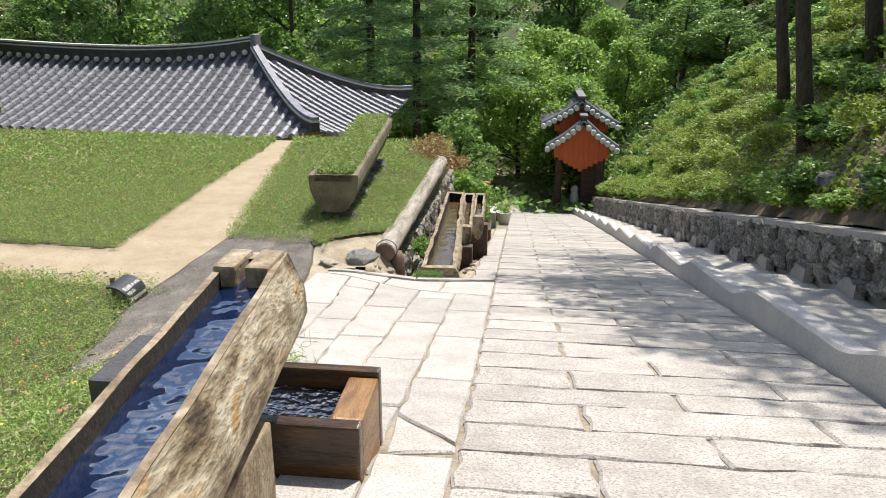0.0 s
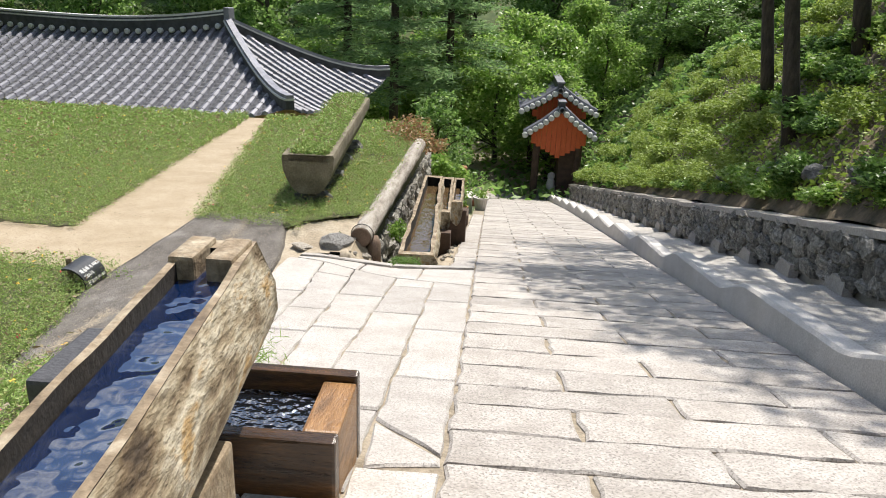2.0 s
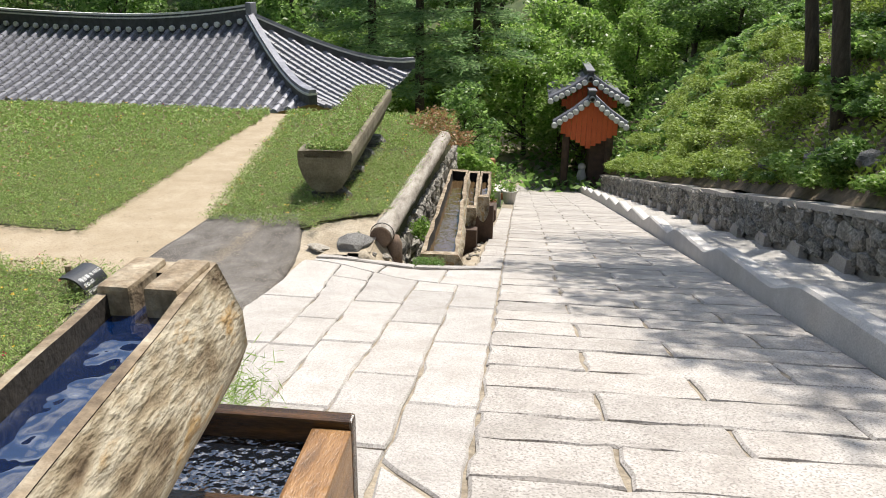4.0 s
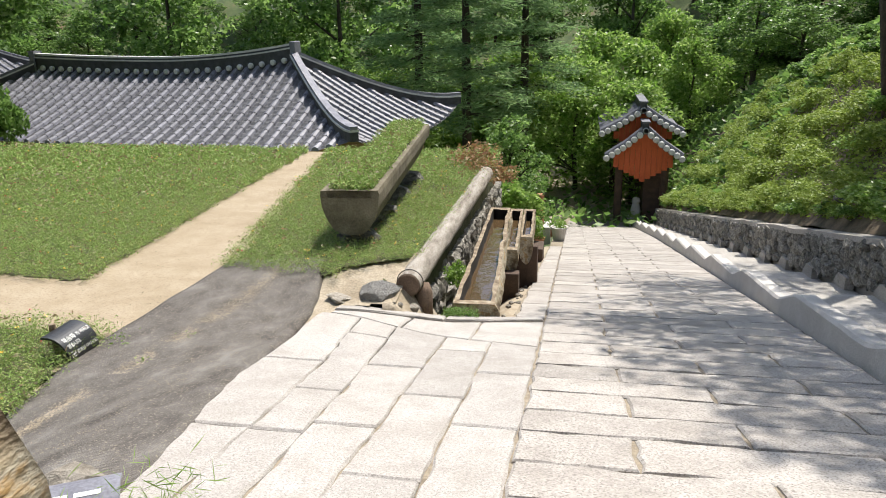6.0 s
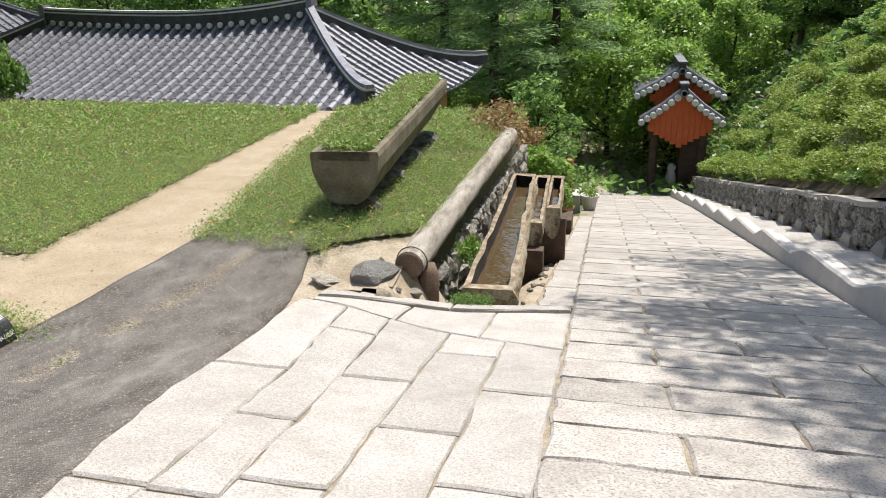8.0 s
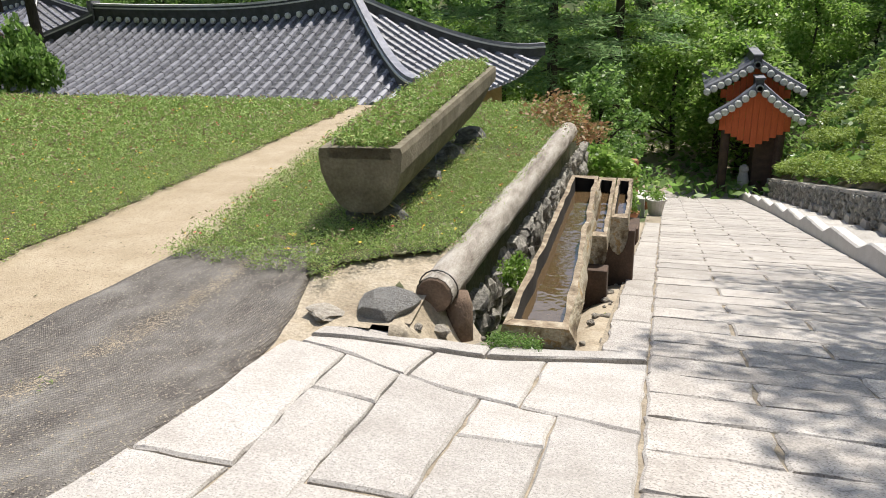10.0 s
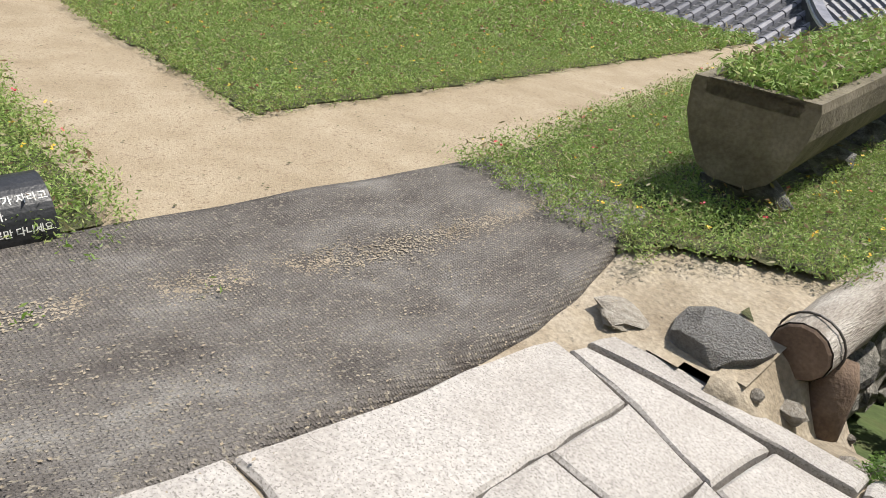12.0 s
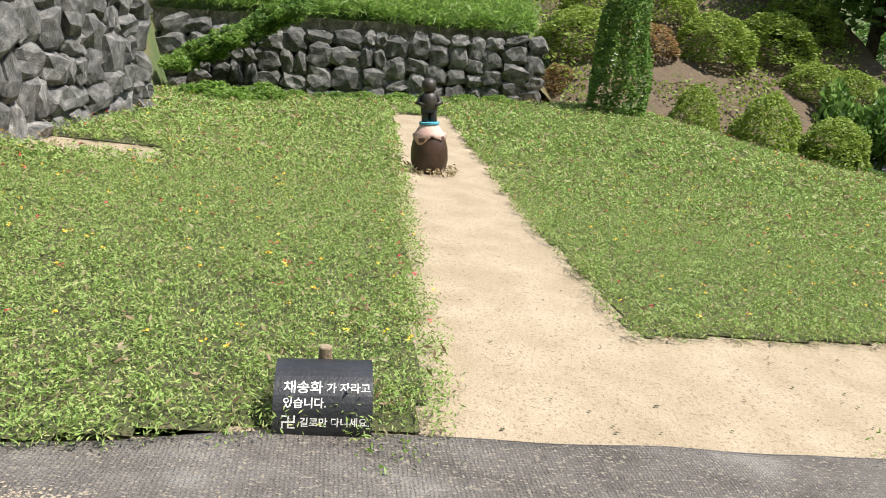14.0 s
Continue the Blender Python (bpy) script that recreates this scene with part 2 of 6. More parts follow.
LEAF_FIELD = leafy("field_leaf", [(0.18, 0.29, 0.06), (0.26, 0.39, 0.095), (0.34, 0.46, 0.135), (0.43, 0.43, 0.18)], 0.28, 0.7)
LEAF_DRY = leafy("dry_sprig", [(0.27, 0.25, 0.13), (0.34, 0.29, 0.16), (0.30, 0.19, 0.11)], 0.3)
LEAF_BROAD = leafy("broad_leaf", [(0.07, 0.145, 0.03), (0.13, 0.24, 0.05), (0.205, 0.335, 0.085), (0.30, 0.43, 0.145)], 0.6, 0.36)
LEAF_LIGHT = leafy("light_leaf", [(0.13, 0.25, 0.035), (0.20, 0.34, 0.06), (0.28, 0.41, 0.10), (0.36, 0.47, 0.15)], 0.6, 0.4)
LEAF_PINE = leafy("pine_needle", [(0.13, 0.24, 0.09), (0.20, 0.32, 0.13), (0.30, 0.42, 0.18)], 0.68)
LEAF_HEDGE = leafy("hedge_leaf", [(0.16, 0.24, 0.03), (0.25, 0.34, 0.055), (0.35, 0.43, 0.10)], 0.4)
LEAF_RED = leafy("reddish_leaf", [(0.30, 0.14, 0.07), (0.38, 0.24, 0.11), (0.18, 0.20, 0.06)], 0.4)
FLOWER_RED = material("red_petal", [(0.55, 0.03, 0.05), (0.65, 0.05, 0.10)], 9, 0.6, 0, 60)
FLOWER_YELLOW = material("yellow_petal", [(0.75, 0.42, 0.02), (0.80, 0.55, 0.05)], 9, 0.6, 0, 60)


def water_material(name="sky_blue_water", scale=4.0, strength=0.22, ior=2.0):
    m = bpy.data.materials.new(name)
    m.use_nodes = True
    n, l = m.node_tree.nodes, m.node_tree.links
    bsdf = n["Principled BSDF"]
    # Blue of the mirrored sky is put into the base colour.
    bsdf.inputs["Base Color"].default_value = (0.002, 0.010, 0.042, 1)
    bsdf.inputs["Roughness"].default_value = 0.03
    bsdf.inputs["IOR"].default_value = ior
    bsdf.inputs["Specular IOR Level"].default_value = 1.0
    noi = n.new("ShaderNodeTexNoise")
    noi.inputs["Scale"].default_value = scale
    noi.inputs["Detail"].default_value = 2
    bp = n.new("ShaderNodeBump")
    bp.inputs["Strength"].default_value = strength
    bp.inputs["Distance"].default_value = 0.05
    co = n.new("ShaderNodeTexCoord")
    l.new(co.outputs["Object"], noi.inputs["Vector"])
    l.new(noi.outputs["Fac"], bp.inputs["Height"])
    l.new(bp.outputs[0], bsdf.inputs["Normal"])
    return m


# The recess's darkness is put into the colour, blacker than wet wood.
HOLLOW = material("painted_dark_wet_hollow", [(0.008, 0.006, 0.005), (0.025, 0.018, 0.012)], 6, 0.8, 0.4, 40)
WATER = water_material("sky_blue_water", 6.0, 0.75, 1.9)
RIPPLE = water_material("rippling_water", 22.0, 0.7)
RIPPLE.node_tree.nodes["Principled BSDF"].inputs["Base Color"].default_value = (0.006, 0.008, 0.012, 1)
SHALLOW = water_material("shallow_water", 5.0, 0.1, 1.45)
SHALLOW.node_tree.nodes["Principled BSDF"].inputs["Base Color"].default_value = (0.085, 0.055, 0.028, 1)


# ---- tools ----
def mesh_object(name, verts, faces, mat, smooth=False):
    me = bpy.data.meshes.new(name)
    me.from_pydata([tuple(v) for v in verts], [], faces)
    me.update()
    if mat:
        me.materials.append(mat)
    if smooth:
        me.polygons.foreach_set("use_smooth", [True] * len(me.polygons))
    return new(name, me)


def part(name, bm, mat, parent=None, label="", smooth=False):
    me = bpy.data.meshes.new(name)
    bm.to_mesh(me)
    bm.free()
    me.materials.append(mat)
    if smooth:
        me.polygons.foreach_set("use_smooth", [True] * len(me.polygons))
    ob = new(name, me)
    if parent is not None:
        ob.parent = parent
    if label:
        tagged(ob, label)
    return ob


def own(ob, parent):
    ob.parent = parent
    return ob


def box(bm, x0, y0, z0, x1, y1, z1, bevel=0.0, m=None):
    r = bmesh.ops.create_cube(bm, size=1)
    vs = r["verts"]
    for v in vs:
        v.co = Vector((x0 + (v.co.x + 0.5) * (x1 - x0), y0 + (v.co.y + 0.5) * (y1 - y0), z0 + (v.co.z + 0.5) * (z1 - z0)))
        if m:
            v.co = m @ v.co
    if bevel:
        es = {e for v in vs for e in v.link_edges}
        bmesh.ops.bevel(bm, geom=list(es), offset=bevel, segments=2, affect="EDGES", profile=0.6)
    return bm


def lathe(bm, profile, seg=20, m=None):
    """Turned shape from (radius, height) pairs."""
    rings = []
    for r, z in profile:
        ring = []
        for k in range(seg):
            a = 2 * math.pi * k / seg
            co = Vector((r * math.cos(a), r * math.sin(a), z))
            ring.append(bm.verts.new(m @ co if m else co))
        rings.append(ring)
    for a, b in zip(rings, rings[1:]):
        for k in range(seg):
            bm.faces.new((a[k], a[(k + 1) % seg], b[(k + 1) % seg], b[k]))
    bm.faces.new(rings[-1])
    bm.faces.new(list(reversed(rings[0])))
    return bm


def tube(bm, points, radii, seg=8):
    """A round bar along points."""
    rings = []
    for k, p in enumerate(points):
        p = Vector(p)
        d = (Vector(points[min(k + 1, len(points) - 1)]) - Vector(points[max(k - 1, 0)])).normalized()
        side = d.cross(Vector((0, 0, 1)))
        if side.length < 0.05:
            side = d.cross(Vector((1, 0, 0)))
        side.normalize()
        up = side.cross(d)
        r = radii[k] if isinstance(radii, (list, tuple)) else radii
        rings.append([bm.verts.new(p + r * (math.cos(2 * math.pi * i / seg) * side + math.sin(2 * math.pi * i / seg) * up)) for i in range(seg)])
    for a, b in zip(rings, rings[1:]):
        for i in range(seg):
            bm.faces.new((a[i], a[(i + 1) % seg], b[(i + 1) % seg], b[i]))
    bm.faces.new(list(reversed(rings[0])))
    bm.faces.new(rings[-1])
    return bm


def smooth_step(a, b, x):
    t = min(1.0, max(0.0, (x - a) / (b - a)))  # also for b below a
    return t * t * (3 - 2 * t)


# ---- heights of the ground ----
RAMP_END = 27.4


def ramp_z(y):
    if y <= RAMP_END:
        return -0.248 * y - 0.426
    return -0.248 * RAMP_END - 0.426 - 0.03 * (y - RAMP_END)


def garden_z(x, y):
    rise = smooth_step(-9, -18, x) if x < -9 else 0.0
    return -0.045 * y + 0.009 + rise * max(-0.1, min(0.62, 0.1 * (y + 3))) * (1 - smooth_step(4, 9, y))


def bank_z(x, y):
    """Left ground: garden level, rising or falling to the ramp's level at the paving."""
    k = smooth_step(-3.6, -1.9, x)
    return garden_z(x, y) * (1 - k) + ramp_z(y) * k


def grid_sheet(name, x0, x1, y0, y1, nx, ny, fz, mat, smooth=True):
    vs = [(x0 + (x1 - x0) * i / nx, y0 + (y1 - y0) * j / ny, 0) for j in range(ny + 1) for i in range(nx + 1)]
    vs = [(x, y, fz(x, y)) for x, y, _ in vs]
    fs = [(j * (nx + 1) + i, j * (nx + 1) + i + 1, (j + 1) * (nx + 1) + i + 1, (j + 1) * (nx + 1) + i) for j in range(ny) for i in range(nx)]
    return mesh_object(name, vs, fs, mat, smooth)


# ---- ground ----
WALL_X = 4.02
EDGE_Y = 9.2


def stairs_z(y):
    return ramp_z(y) + 0.22


def hill_z(x, y):
    fade = 1 - 0.5 * smooth_step(27, 42, y)
    near = smooth_step(-14, -4, y)
    d = x - WALL_X
    rise = min(d, 4.5) * (0.3 + 0.95 * near) * fade + max(0.0, d - 4.5) * 0.55
    return stairs_z(y) + 0.43 + rise + 0.25 * noise.noise((x * 0.5, y * 0.5, 3)) * smooth_step(0.2, 1.0, d)


def left_z(x, y):
    t = smooth_step(-1.6, 0.35, y)
    return bank_z(x, y) * (1 - t) + garden_z(x, y) * t


def ground_z(x, y):
    """The land under everything: garden terrace, ramp cut, hillside, and the valley beyond."""
    d = math.hypot(x, y - 8)
    if x < (-1.45 if y < -0.9 else -2.3):
        z = left_z(x, y)
        z = max(-6.0, z - 0.06 - 5.6 * smooth_step(EDGE_Y, EDGE_Y + 0.4, y))
        if y < -6.4 and x < -4.6:
            z += 2.7
    elif x < WALL_X + 0.15:
        z = ramp_z(y) - 0.16
        if x < -0.2 and y > -0.3:
            z -= 0.16
    else:
        z = hill_z(x, y)
    z += max(0.0, d - 34) * 0.5
    return z + noise.noise((x * 0.3, y * 0.3, 0)) * 0.5 * smooth_step(24, 34, d)


def land_z(x, y):
    """The ground sheet keeps below the stairs and below the bank, which has a finer sheet of its own."""
    if 3.0 < x < 5.0 and y < 27.5:
        return ramp_z(y) - 0.3
    return ground_z(x, y) - (0.35 if 4.0 < x < 15.0 and -14 < y < 36 else 0.0)


ground = grid_sheet("ground", -90, 90, -60, 120, 240, 240, land_z, FOREST_FLOOR)
bank_sheet = grid_sheet("hillside", WALL_X + 0.22, WALL_X + 11.2, -14, 36, 34, 110, lambda x, y: hill_z(x, y) + 0.05 * noise.noise((x * 2, y * 2, 5)), HILL_SOIL)
tagged(bank_sheet, "leaf-strewn brown earth of the planted hillside", "bank", kind="structure")
tagged(ground, "dark earth running from the terrace to the wooded valley", "ground", kind="structure")


def bed_sheet(name, inside, step, lift, mat, label, cat, x0=-18.4, x1=-1.4, y0=-6.2, y1=EDGE_Y):
    """Flat cells of the garden where inside(x, y) holds."""
    nx, ny = round((x1 - x0) / step), round((y1 - y0) / step)
    index, vs, fs = {}, [], []

    def vert(i, j):
        if (i, j) not in index:
            x, y = x0 + i * step, y0 + j * step
            index[i, j] = len(vs)
            vs.append((x, y, left_z(x, y) + lift))
        return index[i, j]

    for j in range(ny):
        for i in range(nx):
            if inside(x0 + (i + 0.5) * step, y0 + (j + 0.5) * step):
                fs.append((vert(i, j), vert(i + 1, j), vert(i + 1, j + 1), vert(i, j + 1)))
    return tagged(mesh_object(name, vs, fs, mat, True), label, cat, kind="structure")


def on_line(x, pts):
    """y on a broken line of (x, y), x falling."""
    for (xa, ya), (xb, yb) in zip(pts, pts[1:]):
        if xb <= x <= xa:
            return ya + (yb - ya) * (x - xa) / (xb - xa)
    return pts[0][1] if x > pts[0][0] else pts[-1][1]


PATH_LOW = [(-3.5, -2.0), (-4.0, -1.95), (-6.1, -1.83), (-10.3, -1.62), (-15.4, -1.38)]
PATH_HIGH = [(-4.75, -0.80), (-5.7, -0.73), (-7.2, -0.72), (-10.8, -0.46), (-15.4, -0.3)]


def edge_noise(x, y):
    return 0.05 * noise.noise((x * 3.1, y * 3.1, 7)) + 0.03 * noise.noise((x * 9, y * 9, 2))


def bed_right(y):
    """The bed behind the sign widens uphill, over the edge of the mat."""
    return min(-1.42, -3.55 + 0.21 * max(0.0, -2.6 - y) + 1.25 * smooth_step(-4.5, -5.4, y))


def in_bed(x, y):
    """1: big field, 2: field behind the sign, 3: bed round the stone planter, 0: path or outside."""
    e = edge_noise(x, y)
    if x < -17.6 or y > EDGE_Y or x > -1.35:
        return 0
    left = -4.75 - 0.118 * (y + 0.8) + e
    right = -3.6 - 0.2 * (y + 0.1) + e
    if y > -0.1 + e * 2 and x > right:
        if x > -2.2 and y < 0.05 + 0.7 * max(0, x + 2.2):
            return 0
        return 3 if x < -1.5 + 0.02 * y else 0
    if x < left and y > on_line(x, PATH_HIGH) + e:
        if -10.75 < x < -10.35 and y < 0.1:
            return 0
        if -14.4 < x < -11.0 and abs(y - 5.8 - 0.52 * (x + 11.9)) < 0.2:
            return 0
        return 1
    if x < bed_right(y) + e and (-5.9 if x < -4.6 else -8.2) < y < on_line(x, PATH_LOW) + e:
        if -9.4 < x < -8.6 and y < -4.2 or -10.7 < x < -10.52:
            return 0
        return 2
    if x < -15.4 and -1.2 <= y <= 0.0:
        return 2
    return 0


sand = bed_sheet("sand_path", lambda x, y: x < -3.5 or (y > -0.1 and x < -3.0 - 0.2 * y), 0.2, 0.0, SAND, "pale tan packed sand path through the garden", "path")
soil = bed_sheet("flower_bed_soil", lambda x, y: all(in_bed(x + a, y + b) > 0 for a, b in ((0.09, 0.09), (-0.09, 0.09), (0.09, -0.09), (-0.09, -0.09))), 0.06, 0.012, SOIL, "brown soil of the flower beds", "soil", y0=-8.4)
MAT_EDGE = [(-7.5, -1.3), (-4.57, -1.60), (-4.1, -1.73), (-3.2, -1.94), (-2.4, -2.05), (-1.4, -2.2), (-0.6, -2.3), (0.1, -2.5), (0.5, -2.6)]


def mat_right(y):
    for (ya, xa), (yb, xb) in zip(MAT_EDGE, MAT_EDGE[1:]):
        if ya <= y <= yb:
            return xa + (xb - xa) * (y - ya) / (yb - ya) + 0.02 * noise.noise((1, y * 4, 2))
    return -1.3


def ground_mat():
    """Matting whose right edge lies wavy over the paving and whose far edge follows the sand."""
    nx, ny = 26, 150
    vs, fs = [], []
    for j in range(ny + 1):
        y = -5.25 + j * 5.47 / ny
        for i in range(nx + 1):
            u = i / nx
            left = bed_right(y) - 0.05
            x = left + u * (mat_right(y) - left)
            far = 0.22 * u * smooth_step(-1.0, 0.2, y)
            yy = y + far
            z = max(left_z(x, yy), ramp_z(yy) + 0.004 if x > -2.1 else -9)
            vs.append((x, yy, z + (0.022 if i < nx else -0.03) + 0.012 * noise.noise((x * 2.2, yy * 2.2, 6))))
    for j in range(ny):
        for i in range(nx):
            k = j * (nx + 1) + i
            fs.append((k, k + 1, k + nx + 2, k + nx + 1))
    ob = mesh_object("ground_mat", vs, fs, MAT_FABRIC, True)
    mod = ob.modifiers.new("thick", "SOLIDIFY")
    mod.thickness = 0.012
    return tagged(ob, "grey woven matting laid over earth beside the paving", "mat", kind="structure")


ground_mat()
verge = bed_sheet("bare_earth", lambda x, y: x < -2.05 or (x < -1.5 and y > -0.62 + 0.322 * (x + 2.05)), 0.05, -0.03, EARTH, "bare pale earth beside the paving", "earth", -3.6, -1.2, -12.0, 1.3)

corner_earth = grid_sheet("corner_earth", -1.62, -0.35, -0.62, 0.3, 26, 20, lambda x, y: left_z(-1.62, y) - 0.01 + (ramp_z(y) - 0.20 - left_z(-1.62, y)) * smooth_step(-1.62, -1.05, x) + 0.03 * noise.noise((x * 7, y * 7, 3)) - 0.3 * smooth_step(-0.09, -0.16, y + 0.60 - 0.322 * (x + 2.05)), EARTH)
tagged(corner_earth, "crumbled pale earth sloping down to the trough", "earth", kind="structure")

# ---- ramp bed, kerb and stairs ----
bed = grid_sheet("paving_bed", -2.15, 2.75, -12, 0.0, 8, 24, lambda x, y: ramp_z(y) - 0.02, JOINT)
tagged(bed, "dirt bed between the granite paving stones", "paving bed", kind="structure")
low_bed = grid_sheet("lower_paving_bed", -0.34, 3.2, 0.0, 28.4, 4, 56, lambda x, y: ramp_z(y) - 0.02, JOINT)
tagged(low_bed, "dirt bed under the lower granite ramp", "paving bed", kind="structure")


def slab_mesh(name, w, d, h=0.09, wob=0.012, seed=0):
    """One dressed stone, its corner at the origin, lying along x and y, with uneven edges and a soft arris."""
    rnd = random.Random(seed)
    nx, ny = max(2, round(w / 0.16)), max(2, round(d / 0.16))
    ring = []
    for i in range(nx):
        ring.append((w * i / nx, 0))
    for j in range(ny):
        ring.append((w, d * j / ny))
    for i in range(nx):
        ring.append((w - w * i / nx, d))
    for j in range(ny):
        ring.append((0, d - d * j / ny))
    c = Vector((w / 2, d / 2))
    outer = [Vector(p) + Vector((rnd.uniform(-wob, wob), rnd.uniform(-wob, wob))) for p in ring]
    inner = [p + (c - p).normalized() * 0.013 for p in outer]
    n = len(ring)
    vs = [(p.x, p.y, -h) for p in outer] + [(p.x, p.y, -0.010 + rnd.uniform(-0.003, 0.002)) for p in outer] + [(p.x, p.y, rnd.uniform(-0.002, 0.002)) for p in inner]
    fs = []
    for k in range(n):
        q = (k + 1) % n
        fs.append((k, q, n + q, n + k))
        fs.append((n + k, n + q, 2 * n + q, 2 * n + k))
    fs.append(tuple(range(2 * n, 3 * n)))
    me = bpy.data.meshes.new(name)
    me.from_pydata(vs, [], fs)
    return me


SLOPE = math.degrees(math.atan(0.248))


STEP = 1.375


def kerb_x(y):
    """The ramp widens slightly on its way down."""
    return 2.53 + 0.024 * max(-3.0, min(20.0, y + 3))


def kerb_height(y):
    """The kerb runs nearly level over two steps, then dips."""
    s = ((y - 0.55) / (2 * STEP)) % 1.0
    dip = smooth_step(0.0, 0.3, s)
    return 0.33 - 0.13 * dip + 0.13 * max(0.0, (s - 0.3) / 0.7)


bm = bmesh.new()
rows = []
ny = 420
for j in range(ny + 1):
    y = -12 + 39.4 * j / ny
    base, top = ramp_z(y), ramp_z(y) + kerb_height(y) + 0.006 * noise.noise((3, y * 2.5, 1))
    x0 = kerb_x(y) + 0.008 * noise.noise((1, y * 3, 5))
    x1 = x0 + 0.22
    rows.append([bm.verts.new(c) for c in ((x0, y, base - 0.15), (x0 + 0.01, y, top - 0.03), (x0 + 0.035, y, top), (x1 - 0.02, y, top), (x1, y, top - 0.02), (x1, y, base - 0.3))])
for a, b in zip(rows, rows[1:]):
    for k in range(5):
        bm.faces.new((a[k], a[k + 1], b[k + 1], b[k]))
kerb = tagged(part("kerb", bm, KERB_STONE), "pale granite kerb dipping every second step beside the ramp", "kerb", kind="structure")

stairs = tagged(new("stairs"), "worn pale stone steps beside the ramp", "stairs", kind="structure")
for k in range(-9, 20):
    y0 = 0.55 + (k - 1) * STEP
    y1 = y0 + STEP
    z1 = ramp_z(y1) + 0.185
    left = kerb_x(y0) + 0.2
    for ya, yb, drop in ((y0, y0 + 0.62, 0.0), (y0 + 0.628, y1 + 0.02, 0.003)):
        bm = bmesh.new()
        box(bm, left, ya, z1 - 0.5, WALL_X + 0.03, yb, z1, 0.012)
        for v in bm.verts:
            if v.co.z > z1 - 0.1:
                v.co.z += 0.12 * (y1 - v.co.y) - drop + 0.004 * noise.noise(v.co * 2)
        part("step", bm, STAIR_STONE, stairs)
    # cement skirting where the wall's foot drops a step
    bm = bmesh.new()
    prof = [(y1 - 0.42, z1 + 0.04), (y1 + 0.02, z1 - 0.02), (y1 + 0.02, z1 + 0.05), (y1 - 0.12, z1 + 0.20), (y1 - 0.42, z1 + 0.22)]
    ring = [[bm.verts.new((x, yy, zz)) for yy, zz in prof] for x in (WALL_X - 0.10, WALL_X + 0.02)]
    bm.faces.new(ring[0])
    for i in range(5):
        bm.faces.new((ring[0][i], ring[1][i], ring[1][(i + 1) % 5], ring[0][(i + 1) % 5]))
    part("skirting", bm, CONCRETE, stairs)

forecourt = grid_sheet("forecourt", -2.2, 7.5, 27.3, 40, 20, 26, lambda x, y: ramp_z(y) - 0.03 + 0.05 * (y - 27.3) * smooth_step(29, 36, y) + 0.04 * noise.noise((x, y, 2)), EARTH)
tagged(forecourt, "bare pale earth court before the gate", "earth", kind="structure")

# ---- retaining wall beside the stairs ----
bm = bmesh.new()
wall_n = 96
rows = []
for j in range(wall_n + 1):
    y = -12 + 38.4 * j / wall_n
    zt = stairs_z(y) + 0.66 + 0.04 * noise.noise((0, y * 0.8, 5))
    rows.append([bm.verts.new(c) for c in ((WALL_X + 0.06, y, zt - 1.3), (WALL_X + 0.06, y, zt - 0.09), (WALL_X - 0.05, y, zt - 0.07), (WALL_X - 0.04, y, zt + 0.01), (WALL_X + 0.34, y, zt + 0.03), (WALL_X + 0.4, y, zt - 1.3))])
for a, b in zip(rows, rows[1:]):
    for k in range(5):
        bm.faces.new((a[k], a[k + 1], b[k + 1], b[k]))
wall_right = tagged(part("wall_right", bm, CONCRETE), "rubble stone retaining wall with a cement cap", "wall", kind="structure")


def boulder_mesh(name, seed, sub=1):
    rnd = random.Random(seed)
    bm = bmesh.new()
    bmesh.ops.create_icosphere(bm, subdivisions=sub, radius=0.5)
    off = Vector((rnd.uniform(0, 90), rnd.uniform(0, 90), rnd.uniform(0, 90)))
    for v in bm.verts:
        c = v.co * 2
        m = max(abs(c.x), abs(c.y), abs(c.z))
        sq = v.co / max(0.001, m) * 0.98
        v.co = v.co.lerp(sq, 0.6)
        v.co += v.co.normalized() * 0.24 * noise.noise(v.co * 2.6 + off)
    me = bpy.data.meshes.new(name)
    bm.to_mesh(me)
    bm.free()
    me.materials.append(ROCK)
    return me


# ---- the tile-roofed hall beyond the terrace ----
def v2(a):
    return Vector((a[0], a[1], 0))


def half_tube_mesh(name, length, r, seg=5):
    """A run of convex roof tiles from the origin along +y, lying in the plane z = 0, with laps."""
    vs, fs = [], []
    laps = max(1, round(length / 0.36))
    k = 0
    for i in range(laps):
        for y, rr in ((i * length / laps, r * 1.0), ((i + 1) * length / laps, r * 0.88)):
            for s in range(seg + 1):
                a = math.pi * s / seg
                vs.append((rr * math.cos(a), y, rr * math.sin(a)))
        for s in range(seg):
            fs.append((k + s, k + s + 1, k + seg + 1 + s + 1, k + seg + 1 + s))
        if i == 0:
            fs.append(tuple(range(k, k + seg + 1)))
        k += 2 * (seg + 1)
    return vs, fs


